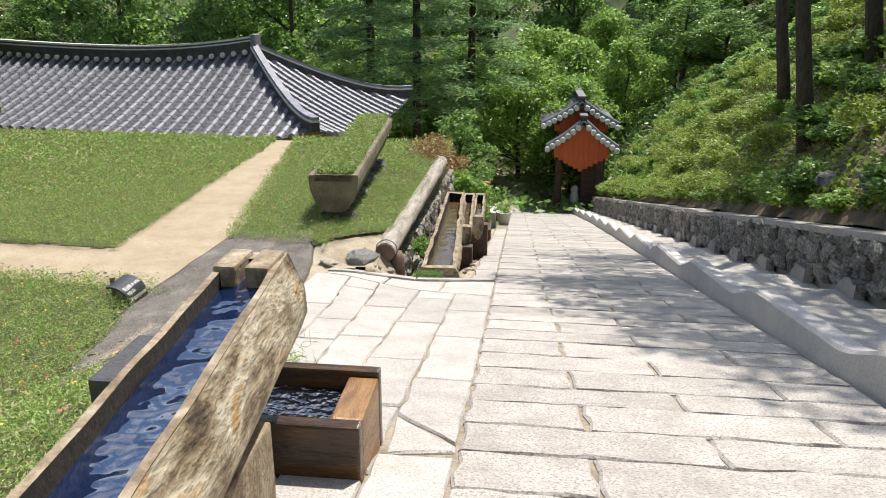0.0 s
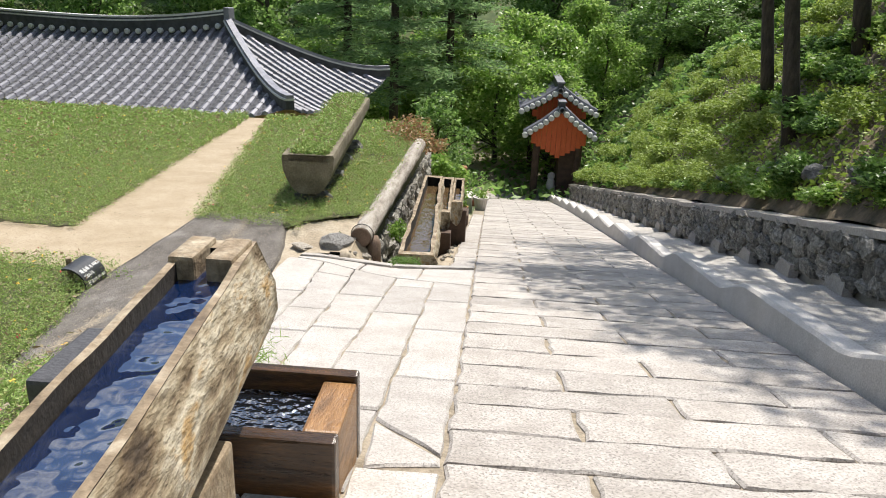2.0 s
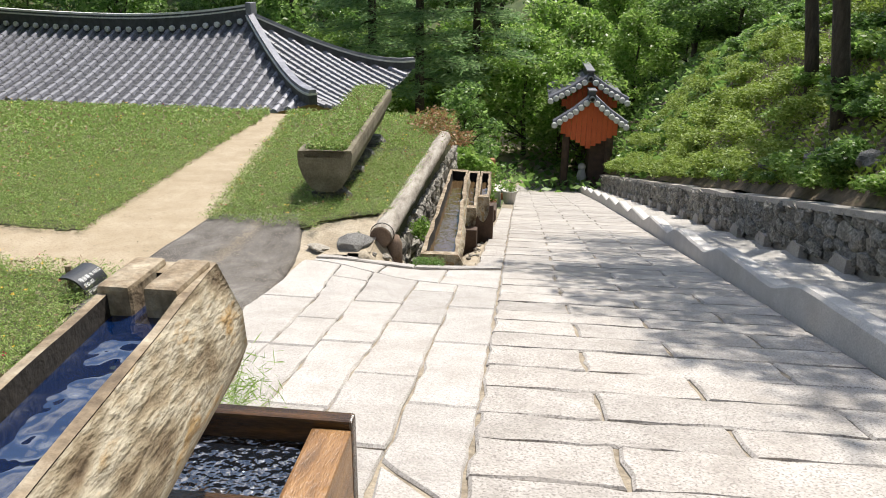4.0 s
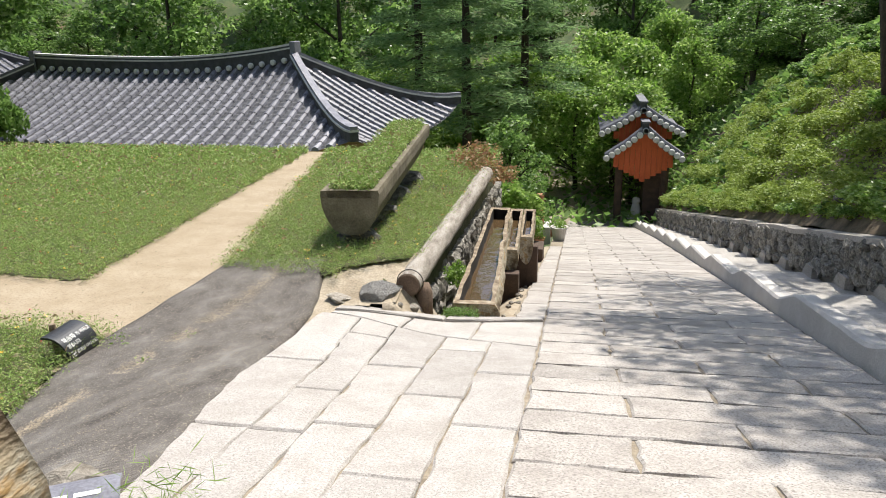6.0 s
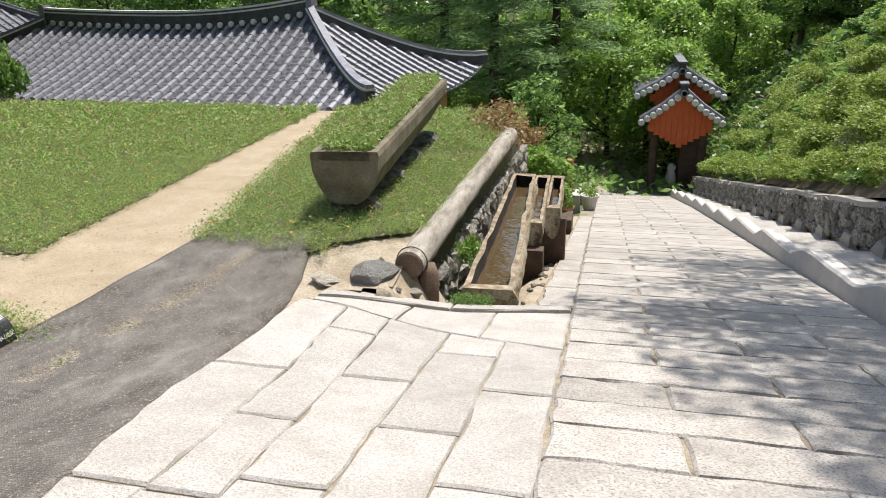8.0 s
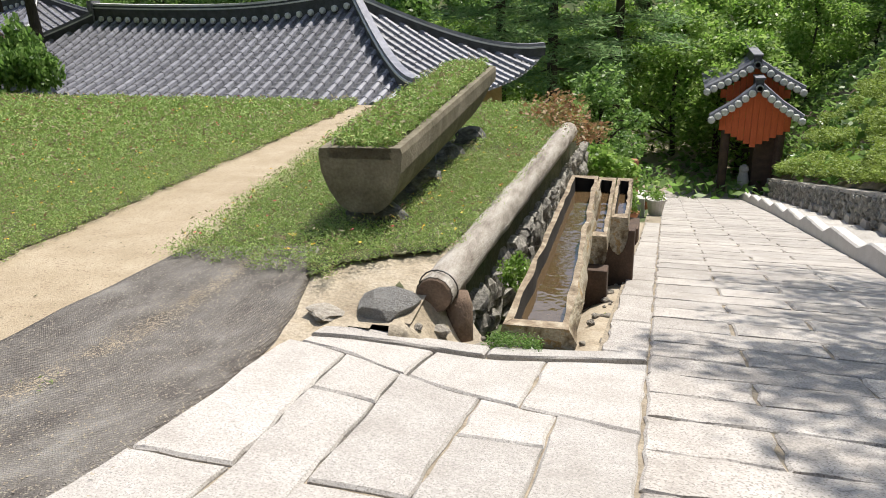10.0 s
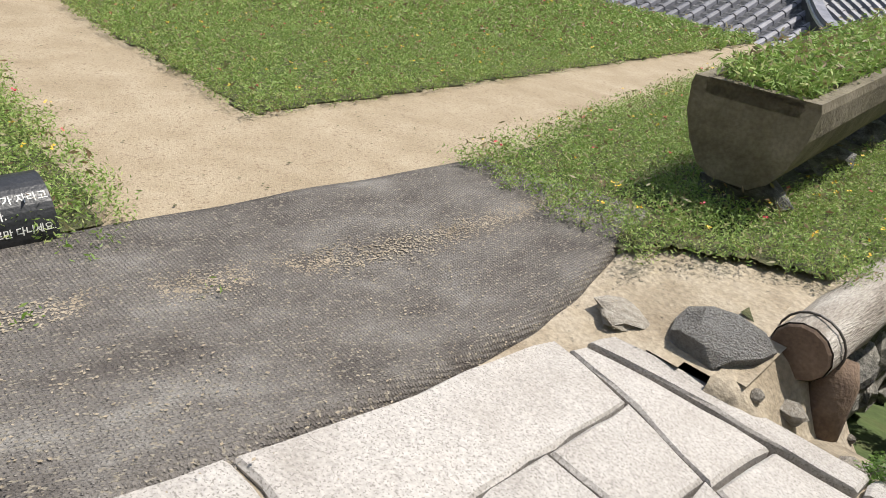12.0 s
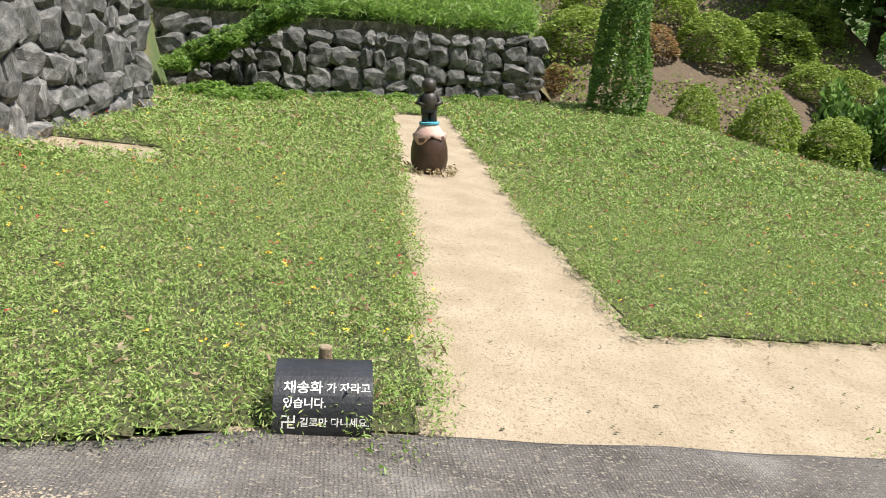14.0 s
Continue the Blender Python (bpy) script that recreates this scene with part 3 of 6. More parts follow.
def hall(name, peak, along, length, w, drop, spacing, label, wall_mat, wall_h):
    """Hipped hall: peak is the ridge's end, along points from the ridge out over the hip, w is the half depth."""
    root = tagged(new(name), label, "temple hall")
    d = v2(along).normalized()
    n = Vector((d.y, -d.x, 0))  # towards the camera's side
    if n.y > 0:
        n = -n
    p0 = Vector(peak)
    p1 = p0 - d * length

    def sag(s):
        return (0.45 if s < 0.5 else 0.12) * (2 * s - 1) ** 2

    def roof_z(fall, corner):
        t = fall / w
        return -drop * (1.28 * t - 0.28 * t * t) + 0.55 * corner ** 3 * t

    def add(pname, mat, make):
        vs, fs = make()
        ob = mesh_object(pname, vs, fs, mat)
        own(ob, root)
        return ob

    # the faces: (origin line a to b, outward direction)
    faces = ((p0, p1, n), (p1, p0, -n))
    for a, b, out in faces:
        first = a == p0
        m = round(length / spacing)
        ext = round(w / spacing)
        for i in range(-ext, m + ext + 1):
            s = i * spacing
            base = a + (b - a).normalized() * s
            over = max(0.0, -s, s - length)
            if w - over < 0.4:
                continue
            vs, fs = [], []
            steps = max(2, round((w - over) / 0.36))
            r = 0.125
            for q in range(steps):
                for e, rr in ((0, r), (1, r * 0.86)):
                    fall = w - (w - over) * (q + e) / steps
                    corner = max(0.0, min(1.0, (max(0.0, -s, s - length)) / w))
                    c = base + out * fall + Vector((0, 0, sag(min(1, max(0, s / length)) if first else 1 - min(1, max(0, s / length))) * (1 - fall / w) + roof_z(fall, max(corner, 0.9 - min(s + w, length + w - s) / w if min(s + w, length + w - s) < w else 0))))
                    side = (b - a).normalized()
                    for g in range(5):
                        ang = math.pi * g / 4
                        vs.append(c + side * rr * math.cos(ang) + Vector((0, 0, rr * math.sin(ang) + 0.01)))
                k = q * 10
                for g in range(4):
                    fs.append((k + g, k + g + 1, k + 6 + g, k + 5 + g))
                if q == 0:
                    fs.append((k, k + 1, k + 2, k + 3, k + 4))
            own(mesh_object("tile_run", vs, fs, GIWA, False), root)
        # bed of concave tiles under the runs
        nu, nv = 40, 47
        vs, fs = [], []
        for v in range(nv + 1):
            fall = w * (0.02 if v % 2 else 0.0) + w * 0.98 * (v // 2) / (nv // 2)
            for u in range(nu + 1):
                s = -fall + (length + 2 * fall) * u / nu
                corner = max(0.0, -s, s - length) / w
                c = a + (b - a).normalized() * s + out * fall
                vs.append((c.x, c.y, c.z + sag(min(1, max(0, s / length)) if first else 1 - min(1, max(0, s / length))) * (1 - fall / w) + roof_z(fall, corner) + 0.028 * (v % 2)))
        for v in range(nv):
            for u in range(nu):
                k = v * (nu + 1) + u
                fs.append((k, k + 1, k + nu + 2, k + nu + 1))
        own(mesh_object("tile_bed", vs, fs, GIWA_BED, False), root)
    for a, out, lift in ((p0, d, sag(0)), (p1, -d, sag(1))):
        side = Vector((-out.y, out.x, 0))
        m = round(w / spacing)
        for i in range(-m, m + 1):
            s = i * spacing
            start = abs(s)
            if w - start < 0.4:
                continue
            vs, fs = [], []
            steps = max(2, round((w - start) / 0.36))
            for q in range(steps):
                for e, rr in ((0, 0.125), (1, 0.108)):
                    fall = w - (w - start) * (q + e) / steps
                    c = a + side * s + out * fall + Vector((0, 0, lift * (1 - fall / w) + roof_z(fall, abs(s) / w)))
                    for g in range(5):
                        ang = math.pi * g / 4
                        vs.append(c + side * rr * math.cos(ang) + Vector((0, 0, rr * math.sin(ang) + 0.01)))
                k = q * 10
                for g in range(4):
                    fs.append((k + g, k + g + 1, k + 6 + g, k + 5 + g))
                if q == 0:
                    fs.append((k, k + 1, k + 2, k + 3, k + 4))
            own(mesh_object("tile_run", vs, fs, GIWA, False), root)
        nu, nv = 20, 47
        vs, fs = [], []
        for v in range(nv + 1):
            fall = w * (0.02 if v % 2 else 0.0) + w * 0.98 * (v // 2) / (nv // 2)
            for u in range(nu + 1):
                s = -fall + 2 * fall * u / nu
                c = a + side * s + out * fall
                vs.append((c.x, c.y, c.z + lift * (1 - fall / w) + roof_z(fall, abs(s) / w) + 0.028 * (v % 2)))
        for v in range(nv):
            for u in range(nu):
                k = v * (nu + 1) + u
                fs.append((k, k + 1, k + nu + 2, k + nu + 1))
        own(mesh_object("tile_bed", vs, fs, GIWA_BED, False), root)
    # main ridge: a dark stack, white tile ends along its foot, a pale cap
    def wall_along(pts, half, h0, h1):
        vs, fs = [], []
        for i, p in enumerate(pts):
            q = pts[min(i + 1, len(pts) - 1)] - pts[max(i - 1, 0)]
            sd = Vector((-q.y, q.x, 0)).normalized() * half
            for c in (p - sd + Vector((0, 0, h0)), p - sd + Vector((0, 0, h1)), p + sd + Vector((0, 0, h1)), p + sd + Vector((0, 0, h0))):
                vs.append(c)
        for i in range(len(pts) - 1):
            for k in range(4):
                fs.append((4 * i + k, 4 * i + (k + 1) % 4, 4 * i + 4 + (k + 1) % 4, 4 * i + 4 + k))
        fs += [(0, 1, 2, 3), tuple(4 * (len(pts) - 1) + k for k in (3, 2, 1, 0))]
        return vs, fs

    ridge = [p0.lerp(p1, k / 24) + Vector((0, 0, sag(k / 24))) for k in range(25)]
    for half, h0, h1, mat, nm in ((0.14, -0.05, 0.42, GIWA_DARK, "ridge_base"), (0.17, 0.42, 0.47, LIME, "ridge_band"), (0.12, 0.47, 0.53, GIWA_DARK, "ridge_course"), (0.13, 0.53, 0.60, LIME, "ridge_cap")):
        own(mesh_object(nm, *wall_along(ridge, half, h0, h1), mat), root)
    for sgn in (1, -1):
        for i in range(round(length / spacing)):
            c = p0 - d * (i + 0.5) * spacing + n * sgn * 0.17 + Vector((0, 0, sag((i + 0.5) * spacing / length) + 0.06))
            bm = bmesh.new()
            lathe(bm, ((0.10, 0), (0.10, 0.09), (0.07, 0.11)), 8, Matrix.Translation(c) @ (n * sgn).to_track_quat("Z", "Y").to_matrix().to_4x4())
            own(part("ridge_tile_end", bm, LIME), root)
    for a, out, lift in ((p0, d, sag(0)), (p1, -d, sag(1))):
        bm = bmesh.new()
        m4 = Matrix.Translation(a + out * 0.05) @ out.to_track_quat("X", "Z").to_matrix().to_4x4()
        box(bm, -0.05, -0.2, lift - 0.1, 0.16, 0.2, lift + 0.66, 0.03, m4)
        own(part("ridge_end_tile", bm, GIWA), root)
        for sd in (n, -n):
            pts = []
            for k in range(13):
                t = k / 12
                fall = w * (0.02 + 0.98 * t)
                c = a + (out + sd) * fall
                pts.append(Vector((c.x, c.y, c.z + lift * (1 - fall / w) + roof_z(fall, t))))
            for half, h0, h1, mat, nm in ((0.12, -0.02, 0.24, GIWA_DARK, "hip_base"), (0.15, 0.24, 0.30, LIME, "hip_band"), (0.11, 0.30, 0.40, GIWA, "hip_cap")):
                own(mesh_object(nm, *wall_along(pts, half, h0, h1), mat), root)
    # walls below the eaves
    ez = p0.z - drop
    bm = bmesh.new()
    c0, c1 = p0 + d * (w - 1.1), p1 - d * (w - 1.1)
    mid = (c0 + c1) / 2
    m4 = Matrix.Translation((mid.x, mid.y, 0)) @ d.to_track_quat("X", "Z").to_matrix().to_4x4()
    hl = (c0 - c1).length / 2
    box(bm, -hl, -(w - 1.1), ez - wall_h, hl, w - 1.1, ez + 0.35, 0.02, m4)
    own(part("wall", bm, wall_mat), root)
    return root


hall("temple_hall", (-9.44, 17.5, 0.72), (0.985, -0.174), 11.7, 4.5, 1.95, 0.46, "long temple hall with a grey hipped tile roof", PLASTER, 4.0)
hall("side_hall", (-28.6, 24.5, 1.1), (0.985, -0.174), 6.0, 3.2, 1.3, 0.46, "smaller ochre plastered hall with a grey tile roof", PLASTER, 4.0)


# ---- half-log trough ----
def trough(name, a, b, width0, width1, depth, wall, mat, label, water_drop, rim_mat, wavy=0.015, seed=1, end=0.10, bulge=0.02, water=None):
    """Hollowed log from rim end a to rim end b (rim centre line). Outer round belly, flat rim, hollow, water."""
    root = tagged(new(name), label, "water trough")
    a, b = Vector(a), Vector(b)
    d = (b - a)
    length = d.length
    d.normalize()
    side = Vector((d.y, -d.x, 0)).normalized()
    n = 36
    seg = 12

    def half(t):
        return (width0 + (width1 - width0) * t) / 2

    bm = bmesh.new()
    outer, inner = [], []
    for i in range(n + 1):
        t = i / n
        c = a + d * length * t
        h = half(t) * (1 + 0.05 * noise.noise((t * 5, seed, 0)))
        ring = []
        for s in range(seg + 1):
            ang = math.pi * s / seg
            x = (h + bulge * min(1.0, 2.6 * math.sin(ang))) * math.cos(ang)
            z = -depth * math.sin(ang) ** 0.8
            wob = wavy * noise.noise((t * 9, s * 0.5, seed))
            if s in (0, seg):
                z = wavy * 1.2 * noise.noise((t * 7, s, seed + 4))
            ring.append(bm.verts.new(c + side * (x + wob) + Vector((0, 0, z + wob))))
        outer.append(ring)
        hi = h - wall
        ii = max(end / length, min(1 - end / length, t))
        ci = a + d * length * ii
        ring = []
        for s in range(seg + 1):
            ang = math.pi * s / seg
            x = hi * math.cos(ang)
            z = -(depth - wall) * math.sin(ang) ** 0.6
            if s in (0, seg):
                z = wavy * 1.2 * noise.noise((t * 7, s, seed + 4))
            ring.append(bm.verts.new(ci + side * (x + wavy * 0.7 * noise.noise((t * 11, s, seed + 9))) + Vector((0, 0, z))))
        inner.append(ring)
    for i in range(n):
        for s in range(seg):
            bm.faces.new((outer[i][s], outer[i][s + 1], outer[i + 1][s + 1], outer[i + 1][s]))
    bm.faces.new(outer[0])
    bm.faces.new(list(reversed(outer[-1])))
    body = part("body", bm, mat, root, smooth=True)
    bm = bmesh.new()
    ro, ri, wet = [], [], []
    for i in range(n + 1):
        t = i / n
        c = a + d * length * t
        h = half(t) * (1 + 0.05 * noise.noise((t * 5, seed, 0)))
        ii = max(end / length, min(1 - end / length, t))
        ci = a + d * length * ii
        zl = [wavy * 1.2 * noise.noise((t * 7, s, seed + 4)) for s in (0, seg)]
        wob = [wavy * noise.noise((t * 9, s * 0.5, seed)) for s in (0, seg)]
        ins = [wavy * 0.7 * noise.noise((t * 11, s, seed + 9)) for s in (0, seg)]
        ro.append((bm.verts.new(c + side * (h + wob[0]) + Vector((0, 0, zl[0] + wob[0] + 0.003))), bm.verts.new(c + side * (-h + wob[1]) + Vector((0, 0, zl[1] + wob[1] + 0.003)))))
        rin = []
        for s in range(seg + 1):
            ang = math.pi * s / seg
            x = (h - wall) * math.cos(ang)
            z = -(depth - wall) * math.sin(ang) ** 0.6
            if s in (0, seg):
                z = zl[0 if s == 0 else 1] + 0.003
            rin.append(bm.verts.new(ci + side * (x + (ins[0] if s < seg / 2 else ins[1])) + Vector((0, 0, z))))
        ri.append(rin)
    for i in range(n):
        bm.faces.new((ro[i][0], ro[i + 1][0], ri[i + 1][0], ri[i][0]))
        bm.faces.new((ro[i][1], ri[i][seg], ri[i + 1][seg], ro[i + 1][1]))
        if end / length <= i / n and (i + 1) / n <= 1 - end / length + 1e-6:
            for s in range(seg):
                wet.append(bm.faces.new((ri[i][s], ri[i + 1][s], ri[i + 1][s + 1], ri[i][s + 1])))
    k0 = next(i for i in range(n + 1) if i / n >= end / length)
    k1 = max(i for i in range(n + 1) if i / n <= 1 - end / length + 1e-6)
    for k in (0, n):
        kk = k0 if k == 0 else k1
        wet.append(bm.faces.new(ri[kk]))
        bm.faces.new((ro[k][0], ro[k][1], ri[kk][seg], ri[kk][0]))
    for v in list(bm.verts):
        if not v.link_faces:
            bm.verts.remove(v)
    bm.faces.index_update()
    inside = {fc.index for fc in wet}
    bm_in = bm.copy()
    bmesh.ops.delete(bm, geom=[fc for fc in bm.faces if fc.index in inside], context="FACES")
    bmesh.ops.delete(bm_in, geom=[fc for fc in bm_in.faces if fc.index not in inside], context="FACES")
    part("rim", bm, rim_mat, root, "smooth pale cut rim")
    part("hollow", bm_in, HOLLOW, root, "wet hollow painted near-black for its depth", smooth=True)
    if water_drop is not None:
        vs = []
        for t in (end / length + 0.004, 0.25, 0.5, 0.75, 1 - end / length - 0.004):
            c = a + d * length * t
            h = half(t) - wall * 1.05
            vs.append(c + side * h + Vector((0, 0, -water_drop)))
            vs.append(c - side * h + Vector((0, 0, -water_drop)))
        fs = [(2 * k, 2 * k + 2, 2 * k + 3, 2 * k + 1) for k in range(4)]
        own(mesh_object("water_surface", vs, fs, water or WATER), root)
    return root


near_trough = trough("water_trough", (-0.540, -9.36, 2.09), (-0.81, -6.28, 2.09), 0.28, 0.235, 0.45, 0.027, TROUGH_WOOD, "hollowed log trough brimful of water on a wooden stand", 0.058, RIM_WOOD, 0.012, seed=3, end=0.03, bulge=0.095)
for x0, x1 in ((-0.915, -0.825), (-0.789, -0.695)):
    bm = bmesh.new()
    box(bm, x0, -6.515, 1.97, x1, -6.30, 2.115, 0.014)
    part("end_block", bm, RIM_WOOD, near_trough)
trough("mossy_trough", (-0.76, 0.02, -0.30), (-0.89, 4.15, -0.32), 0.46, 0.31, 0.36, 0.05, TROUGH_WOOD, "long weathered log trough holding shallow brown water", 0.15, RIM_WOOD, 0.035, seed=11, bulge=0.07, water=SHALLOW)
trough("narrow_trough", (-0.58, 2.3, -0.42), (-0.64, 4.25, -0.36), 0.21, 0.21, 0.40, 0.04, TROUGH_WOOD, "narrow mossy log trough beside the longer one", 0.14, RIM_WOOD, 0.02, seed=21, water=SHALLOW)
trough("short_trough", (-0.41, 3.1, -0.48), (-0.44, 4.4, -0.40), 0.18, 0.18, 0.42, 0.035, TROUGH_WOOD, "short mossy log trough with orange stains", 0.14, RIM_WOOD, 0.02, seed=31, water=SHALLOW)


# ---- stone planter ----
def stone_planter():
    root = tagged(new("stone_planter"), "long dark stone trough planted with green sprigs on rocks", "planter")
    a, b = Vector((-2.355, 0.86, 0.71)), Vector((-2.69, 5.7, 0.78))
    d = (b - a)
    length = d.length
    d.normalize()
    side = Vector((d.y, -d.x, 0)).normalized()
    bm = bmesh.new()
    prof = ((0.34, 0.0), (0.352, -0.05), (0.34, -0.2), (0.29, -0.36), (0.21, -0.48), (0.12, -0.54), (-0.12, -0.54), (-0.21, -0.48), (-0.29, -0.36), (-0.34, -0.2), (-0.352, -0.05), (-0.34, 0.0), (-0.27, 0.0), (-0.26, -0.09), (0.26, -0.09), (0.27, 0.0))
    n = 26
    rings = []
    for i in range(n + 1):
        t = i / n
        lift = 0.16 * (max(0, (t - 0.8) / 0.2)) ** 2
        c = a.lerp(b, t)
        ring = []
        for x, z in prof:
            wob = 0.014 * noise.noise((t * 10, x * 4, z * 4))
            zz = z + (lift if z < -0.3 else 0)
            ring.append(bm.verts.new(c + side * (x + wob) + Vector((0, 0, zz + wob))))
        rings.append(ring)
    m = len(prof)
    for r, q in zip(rings, rings[1:]):
        for k in range(m):
            bm.faces.new((r[k], r[(k + 1) % m], q[(k + 1) % m], q[k]))
    for r, flip in ((rings[0], False), (rings[-1], True)):
        lo = r[:12]
        bm.faces.new(lo if not flip else list(reversed(lo)))
        cap = [r[11], r[12], r[13], r[14], r[15], r[0]]
        bm.faces.new(cap if not flip else list(reversed(cap)))
    bmesh.ops.recalc_face_normals(bm, faces=bm.faces)
    part("body", bm, TROUGH_STONE, root, smooth=False)
    bm = bmesh.new()
    box(bm, -0.27, 0.02, -0.085, 0.27, 0.09, 0.0, 0.0, Matrix.Translation(a) @ d.to_track_quat("Y", "Z").to_matrix().to_4x4())
    part("end_lip", bm, TROUGH_STONE, root)
    vs = [a + side * 0.265 + d * 0.05, a - side * 0.265 + d * 0.05, b - side * 0.265, b + side * 0.265]
    own(mesh_object("soil", [v + Vector((0, 0, -0.03)) for v in vs], [(0, 1, 2, 3)], SOIL), root)
    return root


stone_planter()


# ---- big log edging the bed ----
def edging_log():
    root = tagged(new("edging_log"), "long barkless weathered log lying along the bed's edge", "log")
    a, b = Vector((-1.45, -0.09, -0.075)), Vector((-1.40, 6.4, -0.25))
    bm = bmesh.new()
    n, seg = 40, 14
    rings = []
    for i in range(n + 1):
        t = i / n
        c = a.lerp(b, t)
        r = 0.135 * (1 + 0.06 * noise.noise((t * 14, 0, 1)))
        rings.append([bm.verts.new(c + Vector((math.cos(2 * math.pi * s / seg) * (r + 0.02 * noise.noise((t * 20, s, 3))), 0, math.sin(2 * math.pi * s / seg) * (r + 0.02 * noise.noise((t * 20, s, 8)))))) for s in range(seg)])
    for r, q in zip(rings, rings[1:]):
        for k in range(seg):
            bm.faces.new((r[k], q[k], q[(k + 1) % seg], r[(k + 1) % seg]))
    bm.faces.new(list(reversed(rings[-1])))
    part("trunk", bm, LOG_GREY, root, smooth=True)
    bm = bmesh.new()
    lathe(bm, ((0.128, 0), (0.128, 0.02), (0.12, 0.03)), 14, Matrix.Translation(a + Vector((0, 0.012, 0))) @ Matrix.Rotation(radians(90), 4, "X"))
    part("cut_end", bm, LOG_END, root, "brown sawn end")
    bm = bmesh.new()
    pts = [a + Vector((math.cos(k * 2 * math.pi / 20) * 0.145, 0.10, math.sin(k * 2 * math.pi / 20) * 0.145)) for k in range(21)]
    tube(bm, pts, 0.006, 5)
    part("wire_band", bm, BRONZE, root, "thin dark wire round the end")
    return root


edging_log()


# ---- gate ----
def gate():
    root = tagged(new("gate_house"), "small red wooden gate house with a tiled gable roof", "gate")
    ground_level = ramp_z(21.5)

    def gable(cx, y0, y1, apex, eave, half, spacing, nm):
        for sgn in (1, -1):
            run = math.hypot(half, apex - eave)
            ang = math.atan2(apex - eave, half)
            m = max(2, round((y1 - y0) / spacing))
            bmb = bmesh.new()
            vs = [(cx, y0, apex), (cx, y1, apex), (cx + sgn * half * 0.5, y1, apex - (apex - eave) * 0.56), (cx + sgn * half * 0.5, y0, apex - (apex - eave) * 0.56), (cx + sgn * half, y0, eave), (cx + sgn * half, y1, eave)]
            vv = [bmb.verts.new(v) for v in vs] + [bmb.verts.new((v[0], v[1], v[2] - 0.09)) for v in vs]
            for f in ((0, 1, 2, 3), (3, 2, 5, 4), (6, 9, 8, 7), (9, 10, 11, 8), (0, 3, 9, 6), (3, 4, 10, 9), (4, 5, 11, 10), (1, 7, 8, 2), (2, 8, 11, 5)):
                bmb.faces.new([vv[k] for k in f])
            part("roof_slope", bmb, GIWA_DARK, root)
            for i in range(m + 1):
                y = y0 + (y1 - y0) * i / m
                bmt = bmesh.new()
                pts = [(cx + sgn * half * t, y, apex - (apex - eave) * (1.12 * t if t <= 0.5 else 0.56 + 0.88 * (t - 0.5)) + 0.02) for t in (0.03, 0.25, 0.5, 0.75, 1.02)]
                tube(bmt, pts, 0.085, 7)
                part("tile_run", bmt, GIWA, root)
            for t in [k / 7 for k in range(8)]:
                bmt = bmesh.new()
                zz = apex - (apex - eave) * (1.12 * t if t <= 0.5 else 0.56 + 0.88 * (t - 0.5))
                lathe(bmt, ((0.12, 0), (0.12, 0.12), (0.085, 0.15)), 9, Matrix.Translation((cx + sgn * half * t, y0 - 0.02, zz + 0.03)) @ Matrix.Rotation(radians(90), 4, "X"))
                part("gable_tile_end", bmt, LIME, root)
            bmt = bmesh.new()
            pts = [(cx + sgn * half * t, y0 + 0.05, apex - (apex - eave) * (1.12 * t if t <= 0.5 else 0.56 + 0.88 * (t - 0.5)) + 0.17) for t in (0.0, 0.25, 0.5, 0.75, 1.02)]
            tube(bmt, pts, 0.1, 7)
            part("verge_tiles", bmt, GIWA, root)
        bmt = bmesh.new()
        box(bmt, cx - 0.13, y0 - 0.05, apex - 0.05, cx + 0.13, y1 + 0.05, apex + 0.30, 0.03)
        part("ridge_base", bmt, GIWA_DARK, root)
        bmt = bmesh.new()
        box(bmt, cx - 0.16, y0 - 0.08, apex + 0.30, cx + 0.16, y1 + 0.08, apex + 0.37, 0.02)
        part("ridge_cap", bmt, GIWA, root)

    gable(2.6, 21.7, 26.2, -1.45, -2.35, 1.5, 0.33, "upper")
    gable(2.66, 20.9, 21.6, -2.10, -3.15, 1.38, 0.33, "lower")
    for y, z0, apex in ((21.05, -4.05, -2.2), (21.9, -3.1, -1.55)):
        for k in range(11):
            x = 2.65 - 1.1 + 0.2 * k
            top = apex - abs(x + 0.1 - 2.65) * 0.72
            bm = bmesh.new()
            low = z0 + abs(x + 0.1 - 2.65) * 0.55
            box(bm, x + 0.004, y, low, x + 0.196, y + 0.05, top, 0.006)
            part("board", bm, RED_PAINT, root)
    for x in (1.8, 3.5):
        for y in (21.25, 25.8):
            bm = bmesh.new()
            lathe(bm, ((0.15, ground_level), (0.15, -2.6)), 12, Matrix.Translation((x, y, 0)))
            part("post", bm, DARK_WOOD, root)
    bm = bmesh.new()
    box(bm, 2.75, 21.4, ground_level, 3.6, 25.6, -3.0, 0.02)
    part("side_wall", bm, DARK_WOOD, root)
    bm = bmesh.new()
    box(bm, 1.7, 21.2, -3.45, 3.6, 21.45, -3.2, 0.02)
    part("lintel", bm, DARK_WOOD, root)
    root.matrix_basis = Matrix.LocRotScale(Vector((0.118, 1.61, -0.096)), None, Vector((1.216, 1.216, 1.216)))
    return root


gate()


